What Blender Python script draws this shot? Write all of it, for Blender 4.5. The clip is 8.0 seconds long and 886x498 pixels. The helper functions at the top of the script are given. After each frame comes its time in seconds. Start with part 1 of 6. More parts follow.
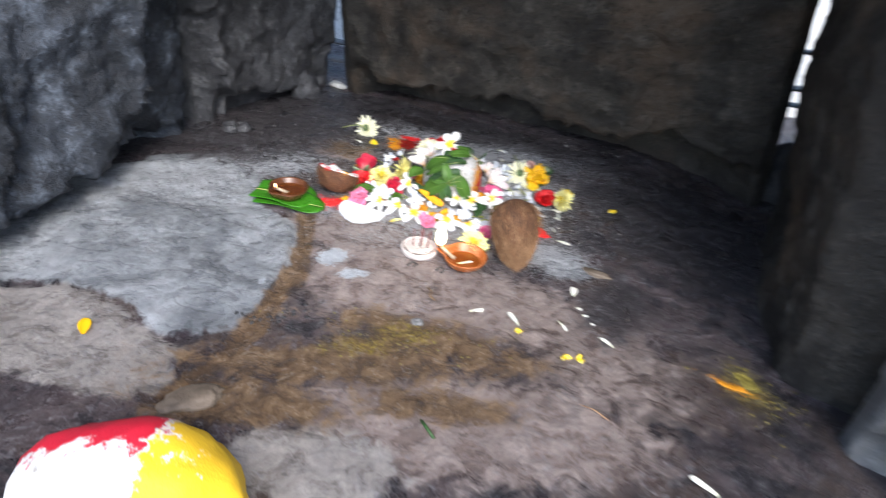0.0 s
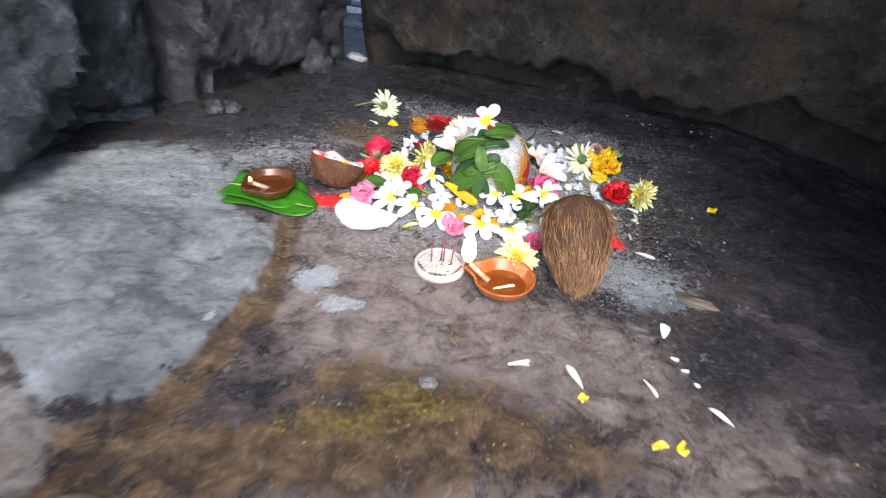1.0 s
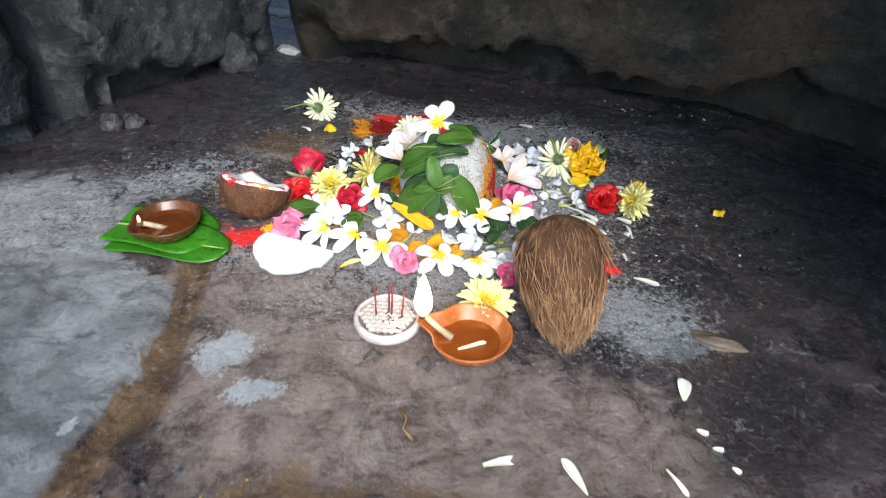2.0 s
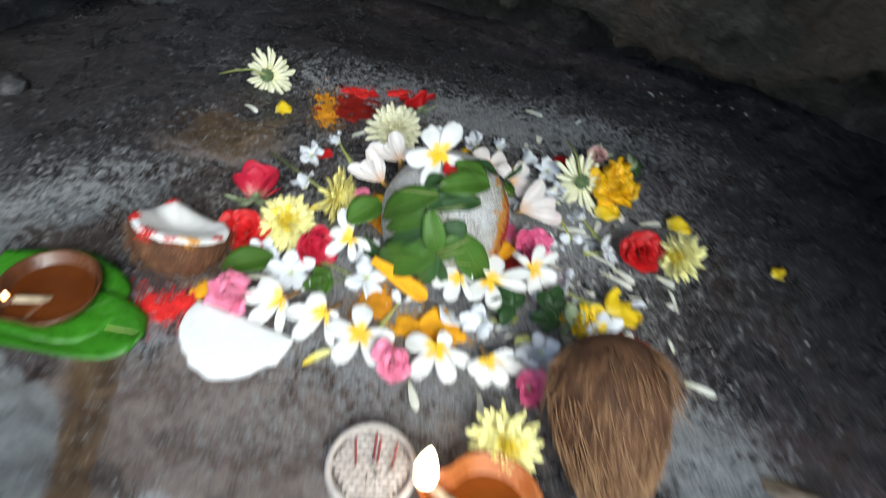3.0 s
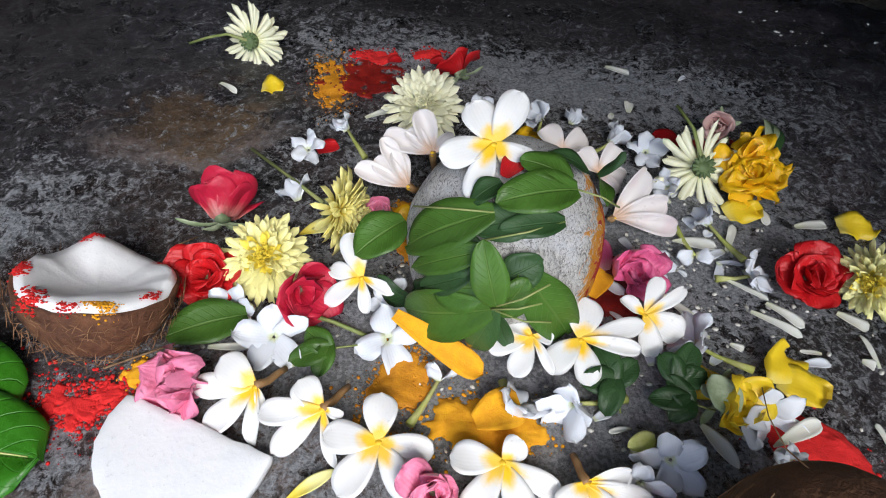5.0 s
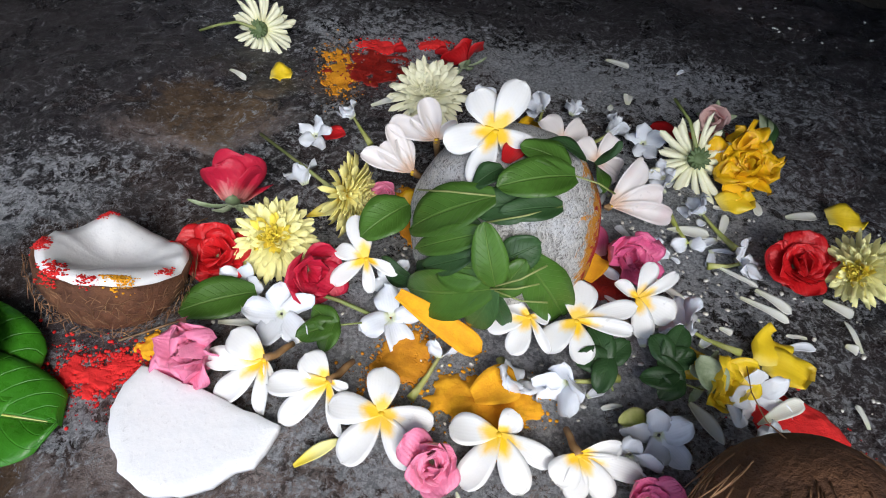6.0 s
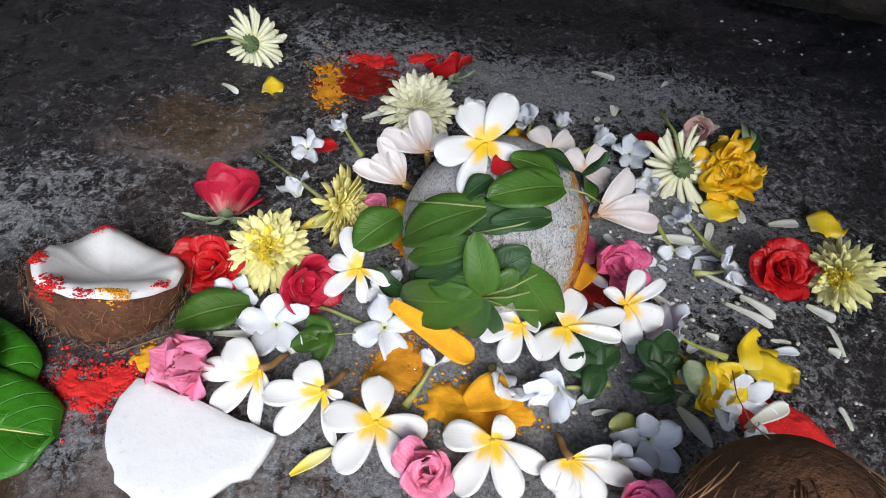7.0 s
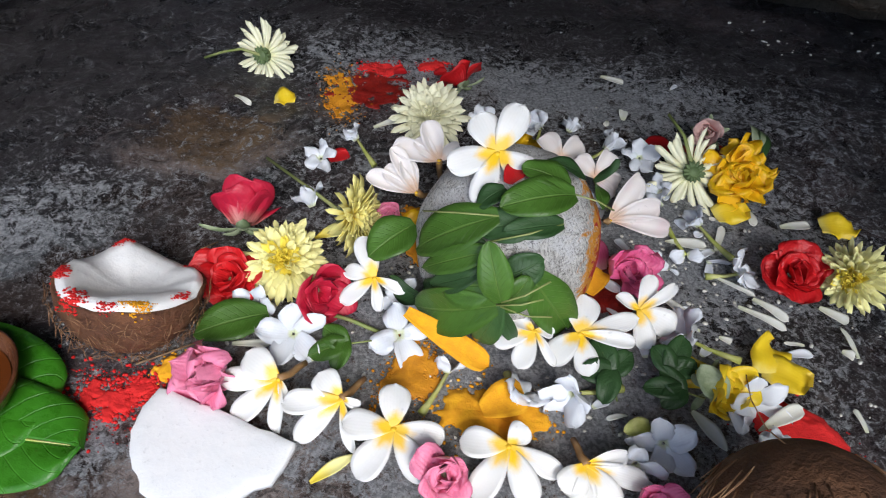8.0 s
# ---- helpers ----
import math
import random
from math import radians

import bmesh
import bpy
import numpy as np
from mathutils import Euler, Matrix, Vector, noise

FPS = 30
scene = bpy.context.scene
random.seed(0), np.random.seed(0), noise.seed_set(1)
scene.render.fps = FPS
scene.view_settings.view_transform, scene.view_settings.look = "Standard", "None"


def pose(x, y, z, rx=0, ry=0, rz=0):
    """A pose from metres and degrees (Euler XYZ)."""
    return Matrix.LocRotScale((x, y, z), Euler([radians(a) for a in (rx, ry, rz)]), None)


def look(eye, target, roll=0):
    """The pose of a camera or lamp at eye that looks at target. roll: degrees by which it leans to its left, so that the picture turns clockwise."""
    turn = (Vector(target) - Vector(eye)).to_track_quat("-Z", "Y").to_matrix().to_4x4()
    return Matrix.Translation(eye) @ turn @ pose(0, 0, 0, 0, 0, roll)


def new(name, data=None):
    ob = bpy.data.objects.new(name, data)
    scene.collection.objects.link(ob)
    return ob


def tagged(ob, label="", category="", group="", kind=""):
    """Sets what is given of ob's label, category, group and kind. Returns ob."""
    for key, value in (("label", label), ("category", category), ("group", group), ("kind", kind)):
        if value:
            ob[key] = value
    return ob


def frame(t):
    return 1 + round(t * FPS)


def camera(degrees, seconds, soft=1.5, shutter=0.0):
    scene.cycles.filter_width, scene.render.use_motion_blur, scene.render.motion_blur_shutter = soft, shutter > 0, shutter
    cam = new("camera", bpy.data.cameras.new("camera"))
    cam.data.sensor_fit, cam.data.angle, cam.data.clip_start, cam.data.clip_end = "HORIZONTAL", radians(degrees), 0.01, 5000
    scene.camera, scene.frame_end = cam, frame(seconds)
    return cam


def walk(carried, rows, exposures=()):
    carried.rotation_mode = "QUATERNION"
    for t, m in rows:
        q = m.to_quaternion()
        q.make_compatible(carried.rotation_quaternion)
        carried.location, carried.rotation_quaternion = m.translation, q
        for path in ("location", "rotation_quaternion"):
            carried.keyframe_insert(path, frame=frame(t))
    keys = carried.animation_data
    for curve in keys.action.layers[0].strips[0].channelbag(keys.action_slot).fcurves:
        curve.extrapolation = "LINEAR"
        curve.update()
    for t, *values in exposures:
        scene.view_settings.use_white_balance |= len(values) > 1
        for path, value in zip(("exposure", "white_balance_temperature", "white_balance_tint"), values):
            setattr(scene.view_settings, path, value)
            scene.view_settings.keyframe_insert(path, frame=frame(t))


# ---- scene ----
cam = camera(72.1, 8.0, soft=1.0, shutter=0.6)
PATH = [
    (0, (0.035, 0.07, 0.569), (0.115, 1.73, -0.543), 8.2),
    (0.5, (0.051, 0.189, 0.507), (-0.081, 1.847, -0.605), 5.0),
    (1, (0.072, 0.33, 0.432), (-0.024, 1.966, -0.714), 4.7),
    (1.5, (0.088, 0.44, 0.381), (0.024, 2.088, -0.75), 3.6),
    (1.7, (0.093, 0.467, 0.379), (0.058, 2.106, -0.766), 2.6),
    (2.8, (0.041, 0.659, 0.404), (0.181, 2.091, -0.985), 7.6),
    (3, (0.034, 0.736, 0.4), (0.221, 2.103, -1.049), 10.2),
    (3.2, (0.034, 0.795, 0.371), (0.21, 2.196, -1.045), 10.2),
    (3.5, (0.037, 0.856, 0.316), (0.194, 2.176, -1.178), 8.5),
    (3.7, (0.043, 0.883, 0.287), (0.149, 2.195, -1.219), 6.9),
    (4, (0.04, 0.9, 0.284), (0.102, 2.201, -1.233), 4.0),
    (5.5, (0.043, 0.884, 0.297), (0.076, 2.171, -1.234), 3.3),
    (6, (0.041, 0.878, 0.299), (0.08, 2.154, -1.241), 4.1),
    (6.5, (0.041, 0.875, 0.303), (0.103, 2.17, -1.22), 5.2),
    (7, (0.04, 0.874, 0.304), (0.109, 2.175, -1.214), 4.5),
    (7.5, (0.041, 0.873, 0.306), (0.102, 2.178, -1.208), 4.2),
    (8, (0.037, 0.874, 0.31), (0.077, 2.178, -1.206), 2.7),
]
walk(cam, [(t, look(eye, target, roll)) for t, eye, target, roll in PATH],
     [(0.0, 1.62, 6400, 10), (1.7, 1.5, 6400, 8), (2.8, 1.2, 6300, 0), (3.3, 1.05, 6300, 1), (3.8, 1.0, 6300, 8), (8.0, 0.9, 6300, 9)])


# ---- daylight: a soft bright sky, open side behind the camera ----
world = bpy.data.worlds.new("sky")
scene.world = world
world.use_nodes = True
wn = world.node_tree
sky = wn.nodes.new("ShaderNodeTexSky")
sky.sky_type = 'NISHITA'
sky.sun_disc = False
sky.sun_elevation = radians(52)
sky.sun_rotation = radians(168)
sky.air_density, sky.dust_density, sky.ozone_density = 1.0, 2.0, 1.5
wn.nodes["Background"].inputs[1].default_value = 0.15
wn.links.new(sky.outputs[0], wn.nodes["Background"].inputs[0])

sun = new("sun", bpy.data.lights.new("sun", 'SUN'))
sun.data.energy, sun.data.angle, sun.data.color = 1.2, radians(25), (1.0, 0.98, 0.95)
sun.matrix_world = look((0.55, -1.5, 2.4), (0, 1.0, 0))


# ---- node helpers ----
class Nodes:
    """A small builder round one material's node tree."""

    def __init__(self, name):
        self.mat = bpy.data.materials.new(name)
        self.mat.use_nodes = True
        self.t = self.mat.node_tree
        self.b = self.t.nodes["Principled BSDF"]
        self.co = self.t.nodes.new("ShaderNodeTexCoord")

    def link(self, a, b):
        self.t.links.new(a, b)

    def put(self, socket, v):
        if isinstance(v, bpy.types.NodeSocket):
            self.link(v, socket)
        elif isinstance(v, (tuple, list)) and len(v) == 3 and socket.type == 'RGBA':
            socket.default_value = (*v, 1)
        else:
            socket.default_value = v

    def coord(self, which="Object", scale=(1, 1, 1)):
        m = self.t.nodes.new("ShaderNodeMapping")
        m.inputs["Scale"].default_value = scale
        self.link(self.co.outputs[which], m.inputs["Vector"])
        return m.outputs[0]

    def noise(self, scale, detail=4, rough=0.6, vec=None, dist=0.0):
        n = self.t.nodes.new("ShaderNodeTexNoise")
        n.inputs["Scale"].default_value = scale
        n.inputs["Detail"].default_value = detail
        n.inputs["Roughness"].default_value = rough
        n.inputs["Distortion"].default_value = dist
        self.link(vec or self.co.outputs["Object"], n.inputs["Vector"])
        return n.outputs["Fac"]

    def attr(self, name):
        n = self.t.nodes.new("ShaderNodeAttribute")
        n.attribute_name = name
        return n.outputs["Fac"]

    def uv(self):
        n = self.t.nodes.new("ShaderNodeSeparateXYZ")
        self.link(self.co.outputs["UV"], n.inputs[0])
        return n.outputs[0], n.outputs[1]

    def xyz(self):
        n = self.t.nodes.new("ShaderNodeSeparateXYZ")
        self.link(self.co.outputs["Object"], n.inputs[0])
        return n.outputs

    def random(self):
        return self.t.nodes.new("ShaderNodeObjectInfo").outputs["Random"]

    def math(self, op, a, b=0.0, c=0.0):
        n = self.t.nodes.new("ShaderNodeMath")
        n.operation = op
        self.put(n.inputs[0], a)
        self.put(n.inputs[1], b)
        self.put(n.inputs[2], c)
        return n.outputs[0]

    def band(self, v, lo, hi, to0=0.0, to1=1.0):
        n = self.t.nodes.new("ShaderNodeMapRange")
        n.interpolation_type = 'SMOOTHSTEP'
        for k, w in enumerate((v, lo, hi, to0, to1)):
            self.put(n.inputs[k], w)
        return n.outputs[0]

    def mix(self, f, a, b):
        n = self.t.nodes.new("ShaderNodeMix")
        n.data_type = 'RGBA'
        self.put(n.inputs[0], f)
        self.put(n.inputs[6], a)
        self.put(n.inputs[7], b)
        return n.outputs[2]

    def bump(self, h, strength=0.5, dist=0.002, normal=None):
        n = self.t.nodes.new("ShaderNodeBump")
        n.inputs["Strength"].default_value = strength
        n.inputs["Distance"].default_value = dist
        self.link(h, n.inputs["Height"])
        if normal:
            self.link(normal, n.inputs["Normal"])
        return n.outputs[0]

    def done(self, colour=None, rough=None, normal=None, **more):
        if colour is not None:
            self.put(self.b.inputs["Base Color"], colour)
        if rough is not None:
            self.put(self.b.inputs["Roughness"], rough)
        if normal is not None:
            self.link(normal, self.b.inputs["Normal"])
        for k, v in more.items():
            self.put(self.b.inputs[k.replace("_", " ")], v)
        return self.mat


def rock_material(name, dark, mid, pale, speck=0.5, warm=None, gloss=(0.3, 0.7), grain=1.0):
    n = Nodes(name)
    big = n.noise(5 * grain, 6, 0.62, dist=0.6)
    mid_n = n.noise(23 * grain, 6, 0.7)
    fine = n.noise(120 * grain, 5, 0.7)
    c = n.mix(n.band(big, 0.35, 0.68), dark, mid)
    if warm:
        c = n.mix(n.band(n.noise(3.1, 4, 0.6), 0.5, 0.66), c, warm)
    c = n.mix(n.math('MULTIPLY', n.band(mid_n, 0.5, 0.7), speck), c, pale)
    crisp = n.noise(75 * grain, 9, 0.82, dist=1.0)
    c = n.mix(n.math('MULTIPLY', n.band(crisp, 0.54, 0.62, 0, 1.2 * speck), n.band(big, 0.42, 0.62)), c, pale)
    c = n.mix(n.band(crisp, 0.46, 0.40, 0, 0.7), c, tuple(v * 0.4 for v in dark))
    c = n.mix(n.band(fine, 0.60, 0.70, 0, 0.7 * speck), c, pale)
    c = n.mix(n.band(fine, 0.42, 0.3, 0, 0.6), c, tuple(v * 0.35 for v in dark))
    nrm = n.bump(mid_n, 0.8, 0.014, n.bump(crisp, 0.7, 0.004))
    return n.done(c, n.band(mid_n, 0.35, 0.7, gloss[0], gloss[1]), nrm)


ROCK_BLUE = rock_material("blue_grey_rock", (0.007, 0.009, 0.013), (0.033, 0.04, 0.053), (0.2, 0.235, 0.29), 0.5, gloss=(0.36, 0.75))
ROCK_DARK = rock_material("dark_grey_rock", (0.022, 0.022, 0.025), (0.07, 0.07, 0.076), (0.25, 0.25, 0.26), 0.5)
ROCK_BROWN = rock_material("brown_slab", (0.014, 0.012, 0.010), (0.06, 0.052, 0.042), (0.2, 0.18, 0.15), 0.35, (0.1, 0.07, 0.046), (0.5, 0.85))
ROCK_PALE = rock_material("pale_grey_stone", (0.16, 0.16, 0.16), (0.32, 0.32, 0.32), (0.42, 0.42, 0.42), 0.4)
# near white, to put the glare of the outside into the gaps
GAP_PALE = rock_material("gap_pale", (0.55, 0.54, 0.5), (0.75, 0.74, 0.7), (0.85, 0.85, 0.82), 0.3, gloss=(0.7, 0.9))


def ground_material():
    """Damp rock floor: bare dark rock, grey plates, mud, lime, moss and ash dust, with some wall shade, sheen and
    glints painted in; the masks are attributes of the sheet.
    """
    n = Nodes("damp_rock_floor")
    big = n.noise(6, 6, 0.65, dist=0.8)
    mid = n.noise(28, 7, 0.72, dist=0.5)
    fine = n.noise(140, 6, 0.7)
    grit = n.noise(420, 4, 0.7)

    def mask(name, lo=0.42, hi=0.58, amount=0.55, src=None):
        return n.band(n.math('ADD', n.attr(name), n.math('MULTIPLY', n.math('SUBTRACT', src or mid, 0.5), amount)), lo, hi)

    flakes = n.noise(62, 8, 0.78, dist=1.6)
    c = n.mix(n.band(big, 0.36, 0.64), (0.036, 0.026, 0.031), (0.125, 0.094, 0.096))
    c = n.mix(n.band(n.noise(11, 5, 0.7, dist=1.2), 0.49, 0.57, 0, 0.85), c, (0.011, 0.010, 0.016))
    c = n.mix(n.band(n.noise(4.5, 5, 0.7, dist=1.0), 0.51, 0.58, 0, 0.75), c, (0.085, 0.056, 0.046))
    c = n.mix(mask("mauve", 0.38, 0.6, 0.7), c, n.mix(n.band(mid, 0.4, 0.65), (0.26, 0.195, 0.172), (0.5, 0.41, 0.375)))
    # grey rock plate; sky sheen on the left floor painted into the same tone
    c = n.mix(mask("plate_sheen", 0.43, 0.55, 0.7), c, n.mix(n.band(big, 0.35, 0.65), (0.17, 0.187, 0.205), (0.54, 0.57, 0.6)))
    c = n.mix(mask("pale", 0.42, 0.57, 0.7), c, n.mix(n.band(mid, 0.35, 0.65), (0.28, 0.25, 0.23), (0.5, 0.46, 0.43)))
    muddy = mask("mud", 0.38, 0.68, 1.4)
    dry = n.math('SUBTRACT', 1.0, n.math('MULTIPLY', muddy, 0.75))
    c = n.mix(muddy, c, n.mix(n.band(mid, 0.38, 0.62), (0.1, 0.062, 0.036), (0.27, 0.175, 0.1)))
    # wet rock, and the shade beside the walls put into its colour
    c = n.mix(mask("damp_shade", 0.4, 0.6, 0.9), c, n.mix(n.band(mid, 0.35, 0.6), (0.012, 0.010, 0.012), (0.042, 0.034, 0.038)))
    c = n.mix(n.math('MULTIPLY', mask("moss", 0.52, 0.95, 2.2, flakes), 0.7), c, n.mix(n.band(fine, 0.42, 0.6), (0.13, 0.085, 0.014), (0.42, 0.31, 0.04)))
    c = n.mix(n.math('MULTIPLY', n.math('MULTIPLY', n.band(flakes, 0.535, 0.62, 0, 0.6), n.band(big, 0.42, 0.58, 0.25, 1.0)), dry), c, (0.3, 0.295, 0.32))
    sand = n.noise(620, 4, 0.8)
    crisp = n.noise(170, 9, 0.85, dist=0.6)
    veins = n.noise(30, 8, 0.7, n.coord('Object', (0.7, 1.5, 1.0)), 1.5)
    dust_glint = n.math('MULTIPLY', n.band(n.attr("ash"), 0.25, 0.6, 0.12, 1.0), dry)
    c = n.mix(n.band(veins, 0.47, 0.40, 0, 0.5), c, n.mix(0.25, (0.012, 0.010, 0.012), c))
    # pale specks: ash dust, and faintly elsewhere wet glints put into the colour
    c = n.mix(n.math('MULTIPLY', n.band(crisp, 0.53, 0.575, 0, 0.8), dust_glint), c, (0.5, 0.5, 0.53))
    c = n.mix(n.math('MULTIPLY', n.band(sand, 0.57, 0.62, 0, 0.7), dust_glint), c, (0.62, 0.62, 0.64))
    c = n.mix(n.math('MULTIPLY', n.band(crisp, 0.475, 0.43, 0, 0.75), dust_glint), c, (0.010, 0.009, 0.010))
    c = n.mix(n.band(n.noise(75, 8, 0.75, dist=1.4), 0.58, 0.64, 0, 0.45), c, n.mix(0.5, c, (0.7, 0.7, 0.72)))
    ash = n.math('ADD', n.math('MULTIPLY', flakes, 0.45), n.math('MULTIPLY', crisp, 0.55))
    c = n.mix(n.math('MULTIPLY', mask("ash", 0.56, 0.66, 3.6, ash), 0.9), c, n.mix(n.band(grit, 0.4, 0.6), (0.32, 0.335, 0.36), (0.68, 0.7, 0.735)))
    c = n.mix(n.math('MULTIPLY', mask("lime", 0.46, 0.58, 2.6, ash), 0.95), c, (0.68, 0.73, 0.78))
    rough = n.math('SUBTRACT', n.band(mid, 0.35, 0.65, 0.18, 0.5), n.math('MULTIPLY', muddy, 0.2))
    h = n.math('ADD', n.math('ADD', mid, n.math('MULTIPLY', flakes, 0.5)), n.math('MULTIPLY', crisp, 0.8))
    nrm = n.bump(h, 1.0, 0.009, n.bump(sand, 0.6, 0.001))
    return n.done(c, rough, nrm)


FLOOR = ground_material()


# ---- the rock floor ----
def smooth(a, b, v):
    k = min(1.0, max(0.0, (v - a) / (b - a)))
    return k * k * (3 - 2 * k)


def fade(a, b, v):
    k = np.clip((v - a) / (b - a), 0, 1)
    return k * k * (3 - 2 * k)


def fbm(x, y, z, octaves=4):
    return noise.fractal(Vector((x, y, z)), 1.0, 2.0, octaves)


def field(x, y, scale, z, octaves=4):
    return np.array([noise.fractal(Vector((a * scale, b * scale, z)), 1.0, 2.0, octaves) for a, b in zip(x, y)])


def to_line(pts, x, y):
    best = np.full_like(x, 9.0)
    for (x0, y0), (x1, y1) in zip(pts, pts[1:]):
        dx, dy = x1 - x0, y1 - y0
        k = np.clip(((x - x0) * dx + (y - y0) * dy) / (dx * dx + dy * dy), 0, 1)
        best = np.minimum(best, np.hypot(x - x0 - k * dx, y - y0 - k * dy))
    return best


def inside(pts, x, y):
    """Signed distance to a polygon, positive inside."""
    ring = pts + pts[:1]
    odd = np.zeros(x.shape, bool)
    for (x0, y0), (x1, y1) in zip(ring, ring[1:]):
        if y0 != y1:
            odd ^= ((y0 > y) != (y1 > y)) & (x < x0 + (y - y0) / (y1 - y0) * (x1 - x0))
    d = to_line(ring, x, y)
    return np.where(odd, d, -d)


PLATE = [(-0.178, 0.93), (-0.166, 0.89), (-0.16, 0.80), (-0.17, 0.735), (-0.2, 0.675), (-0.27, 0.645), (-0.36, 0.70), (-0.5, 0.725), (-0.66, 0.72), (-0.62, 0.98), (-0.50, 1.12), (-0.37, 1.17), (-0.30, 1.09), (-0.25, 0.99)]
PALE_PLATE = [(-0.43, 0.715), (-0.30, 0.655), (-0.25, 0.625), (-0.235, 0.56), (-0.33, 0.53), (-0.45, 0.565), (-0.56, 0.60), (-0.56, 0.70)]
CHANNEL = [(-0.165, 0.965), (-0.15, 0.88), (-0.148, 0.78), (-0.17, 0.70), (-0.19, 0.63), (-0.24, 0.55)]


def blob(x, y, cx, cy, rx, ry, turn=0.0):
    c, s = math.cos(radians(turn)), math.sin(radians(turn))
    u, v = (x - cx) * c + (y - cy) * s, (y - cy) * c - (x - cx) * s
    return 1.0 - 0.5 * np.hypot(u / rx, v / ry)


def ridge(x, y, pts, width):
    return 1.0 - 0.5 * to_line(pts, x, y) / width


def top(values):
    return np.clip(np.max(values, axis=0), 0, 1)


def floor_masks(x, y):
    x, y = x + 0.012 * field(x, y, 14, 3.0), y + 0.012 * field(x, y, 14, 9.0)
    return {
        # plate outline, plus blobs that paint the sheen of the left and back floor
        "plate_sheen": top([0.5 + 12 * inside(PLATE, x, y), 0.85 * blob(x, y, -0.40, 1.04, 0.16, 0.10, 25), 0.72 * blob(x, y, -0.25, 1.15, 0.12, 0.07, 15), 0.7 * blob(x, y, 0.27, 0.92, 0.10, 0.06, -20)]),
        "pale": top([0.5 + 12 * inside(PALE_PLATE, x, y), blob(x, y, -0.05, 0.48, 0.10, 0.05)]),
        "mud": top([ridge(x, y, CHANNEL, 0.018), blob(x, y, -0.06, 0.63, 0.2, 0.045, 8), blob(x, y, 0.07, 0.69, 0.15, 0.045, -10), blob(x, y, -0.14, 1.255, 0.055, 0.036), 0.7 * blob(x, y, 0.0, 1.46, 0.14, 0.05), blob(x, y, -0.15, 0.55, 0.12, 0.04), blob(x, y, 0.08, 0.58, 0.1, 0.03)]),
        "mauve": top([blob(x, y, -0.02, 0.94, 0.17, 0.06), 0.8 * blob(x, y, 0.06, 1.02, 0.2, 0.1), 0.75 * blob(x, y, -0.15, 1.24, 0.1, 0.05), blob(x, y, 0.0, 0.84, 0.15, 0.09), blob(x, y, 0.09, 0.78, 0.2, 0.09), blob(x, y, 0.12, 0.55, 0.22, 0.08), 0.62 * blob(x, y, 0.3, 0.68, 0.2, 0.2)]),
        # near-black patches: wet rock plus painted shade at wall feet and corners
        "damp_shade": top([0.66 * blob(x, y, 0.35, 0.82, 0.09, 0.16, -20), blob(x, y, -0.05, 1.47, 0.5, 0.09, -15), blob(x, y, 0.55, 1.12, 0.2, 0.2), blob(x, y, -0.18, 1.43, 0.22, 0.10, -20), 0.8 * blob(x, y, 0.25, 1.40, 0.3, 0.05, -15), blob(x, y, -0.11, 0.70, 0.03, 0.012, 20), blob(x, y, -0.36, 1.34, 0.2, 0.2), 0.85 * blob(x, y, -0.25, 1.18, 0.1, 0.06)]),
        "moss": top([blob(x, y, 0.035, 0.70, 0.065, 0.03), blob(x, y, -0.03, 0.665, 0.065, 0.022, 10), blob(x, y, 0.50, 0.675, 0.05, 0.07), blob(x, y, 0.25, 0.685, 0.014, 0.006)]),
        "lime": top([blob(x, y, -0.10, 0.862, 0.022, 0.026), blob(x, y, -0.055, 0.815, 0.024, 0.014), blob(x, y, -0.187, 0.775, 0.008, 0.008)]),
        "ash": top([1.05 * blob(x, y, 0.08, 1.06, 0.19, 0.13, -10), 0.95 * blob(x, y, 0.19, 1.16, 0.16, 0.13), 0.85 * blob(x, y, 0.26, 0.94, 0.08, 0.07), 0.55 * blob(x, y, -0.02, 0.93, 0.18, 0.07), 0.8 * blob(x, y, -0.14, 1.01, 0.05, 0.04), 0.9 * blob(x, y, 0.14, 1.33, 0.28, 0.07, -12), 0.75 * blob(x, y, -0.24, 1.15, 0.13, 0.07, 15), 0.7 * blob(x, y, -0.38, 1.03, 0.15, 0.1, 25), 0.62 * blob(x, y, 0.1, 1.15, 0.4, 0.35)]),
    }


def floor_heights(x, y):
    calm = 1 - 0.6 * fade(0.34, 0.2, np.hypot(x - 0.07, (y - 1.06) * 1.2))
    z = calm * (0.010 * field(x, y, 3.1, 1.0) + 0.005 * field(x, y, 11, 2.0) + 0.0028 * field(x, y, 38, 4.0, 3))
    wob = 0.006 * field(x, y, 22, 7.0)
    z += 0.007 * fade(-0.002, 0.006, inside(PLATE, x + wob, y - wob)) * fade(0.99, 0.9, y) * fade(-0.55, -0.3, x)
    z += 0.003 * fade(-0.003, 0.006, inside(PALE_PLATE, x + wob, y + wob))
    z -= 0.006 * np.clip(ridge(x, y, CHANNEL, 0.02), 0, 1) ** 2
    return z - 0.03 * fade(0.42, 0.75, x)


def floor_z(x, y):
    return float(floor_heights(np.array([x * 1.0]), np.array([y * 1.0]))[0])


def stretch(a, b, step, far):
    core = list(np.arange(a, b + step / 2, step))
    low, high, d = [], [], step
    while d < far:
        d *= 1.6
        low.append(a - d)
        high.append(b + d)
    return low[::-1] + core + high


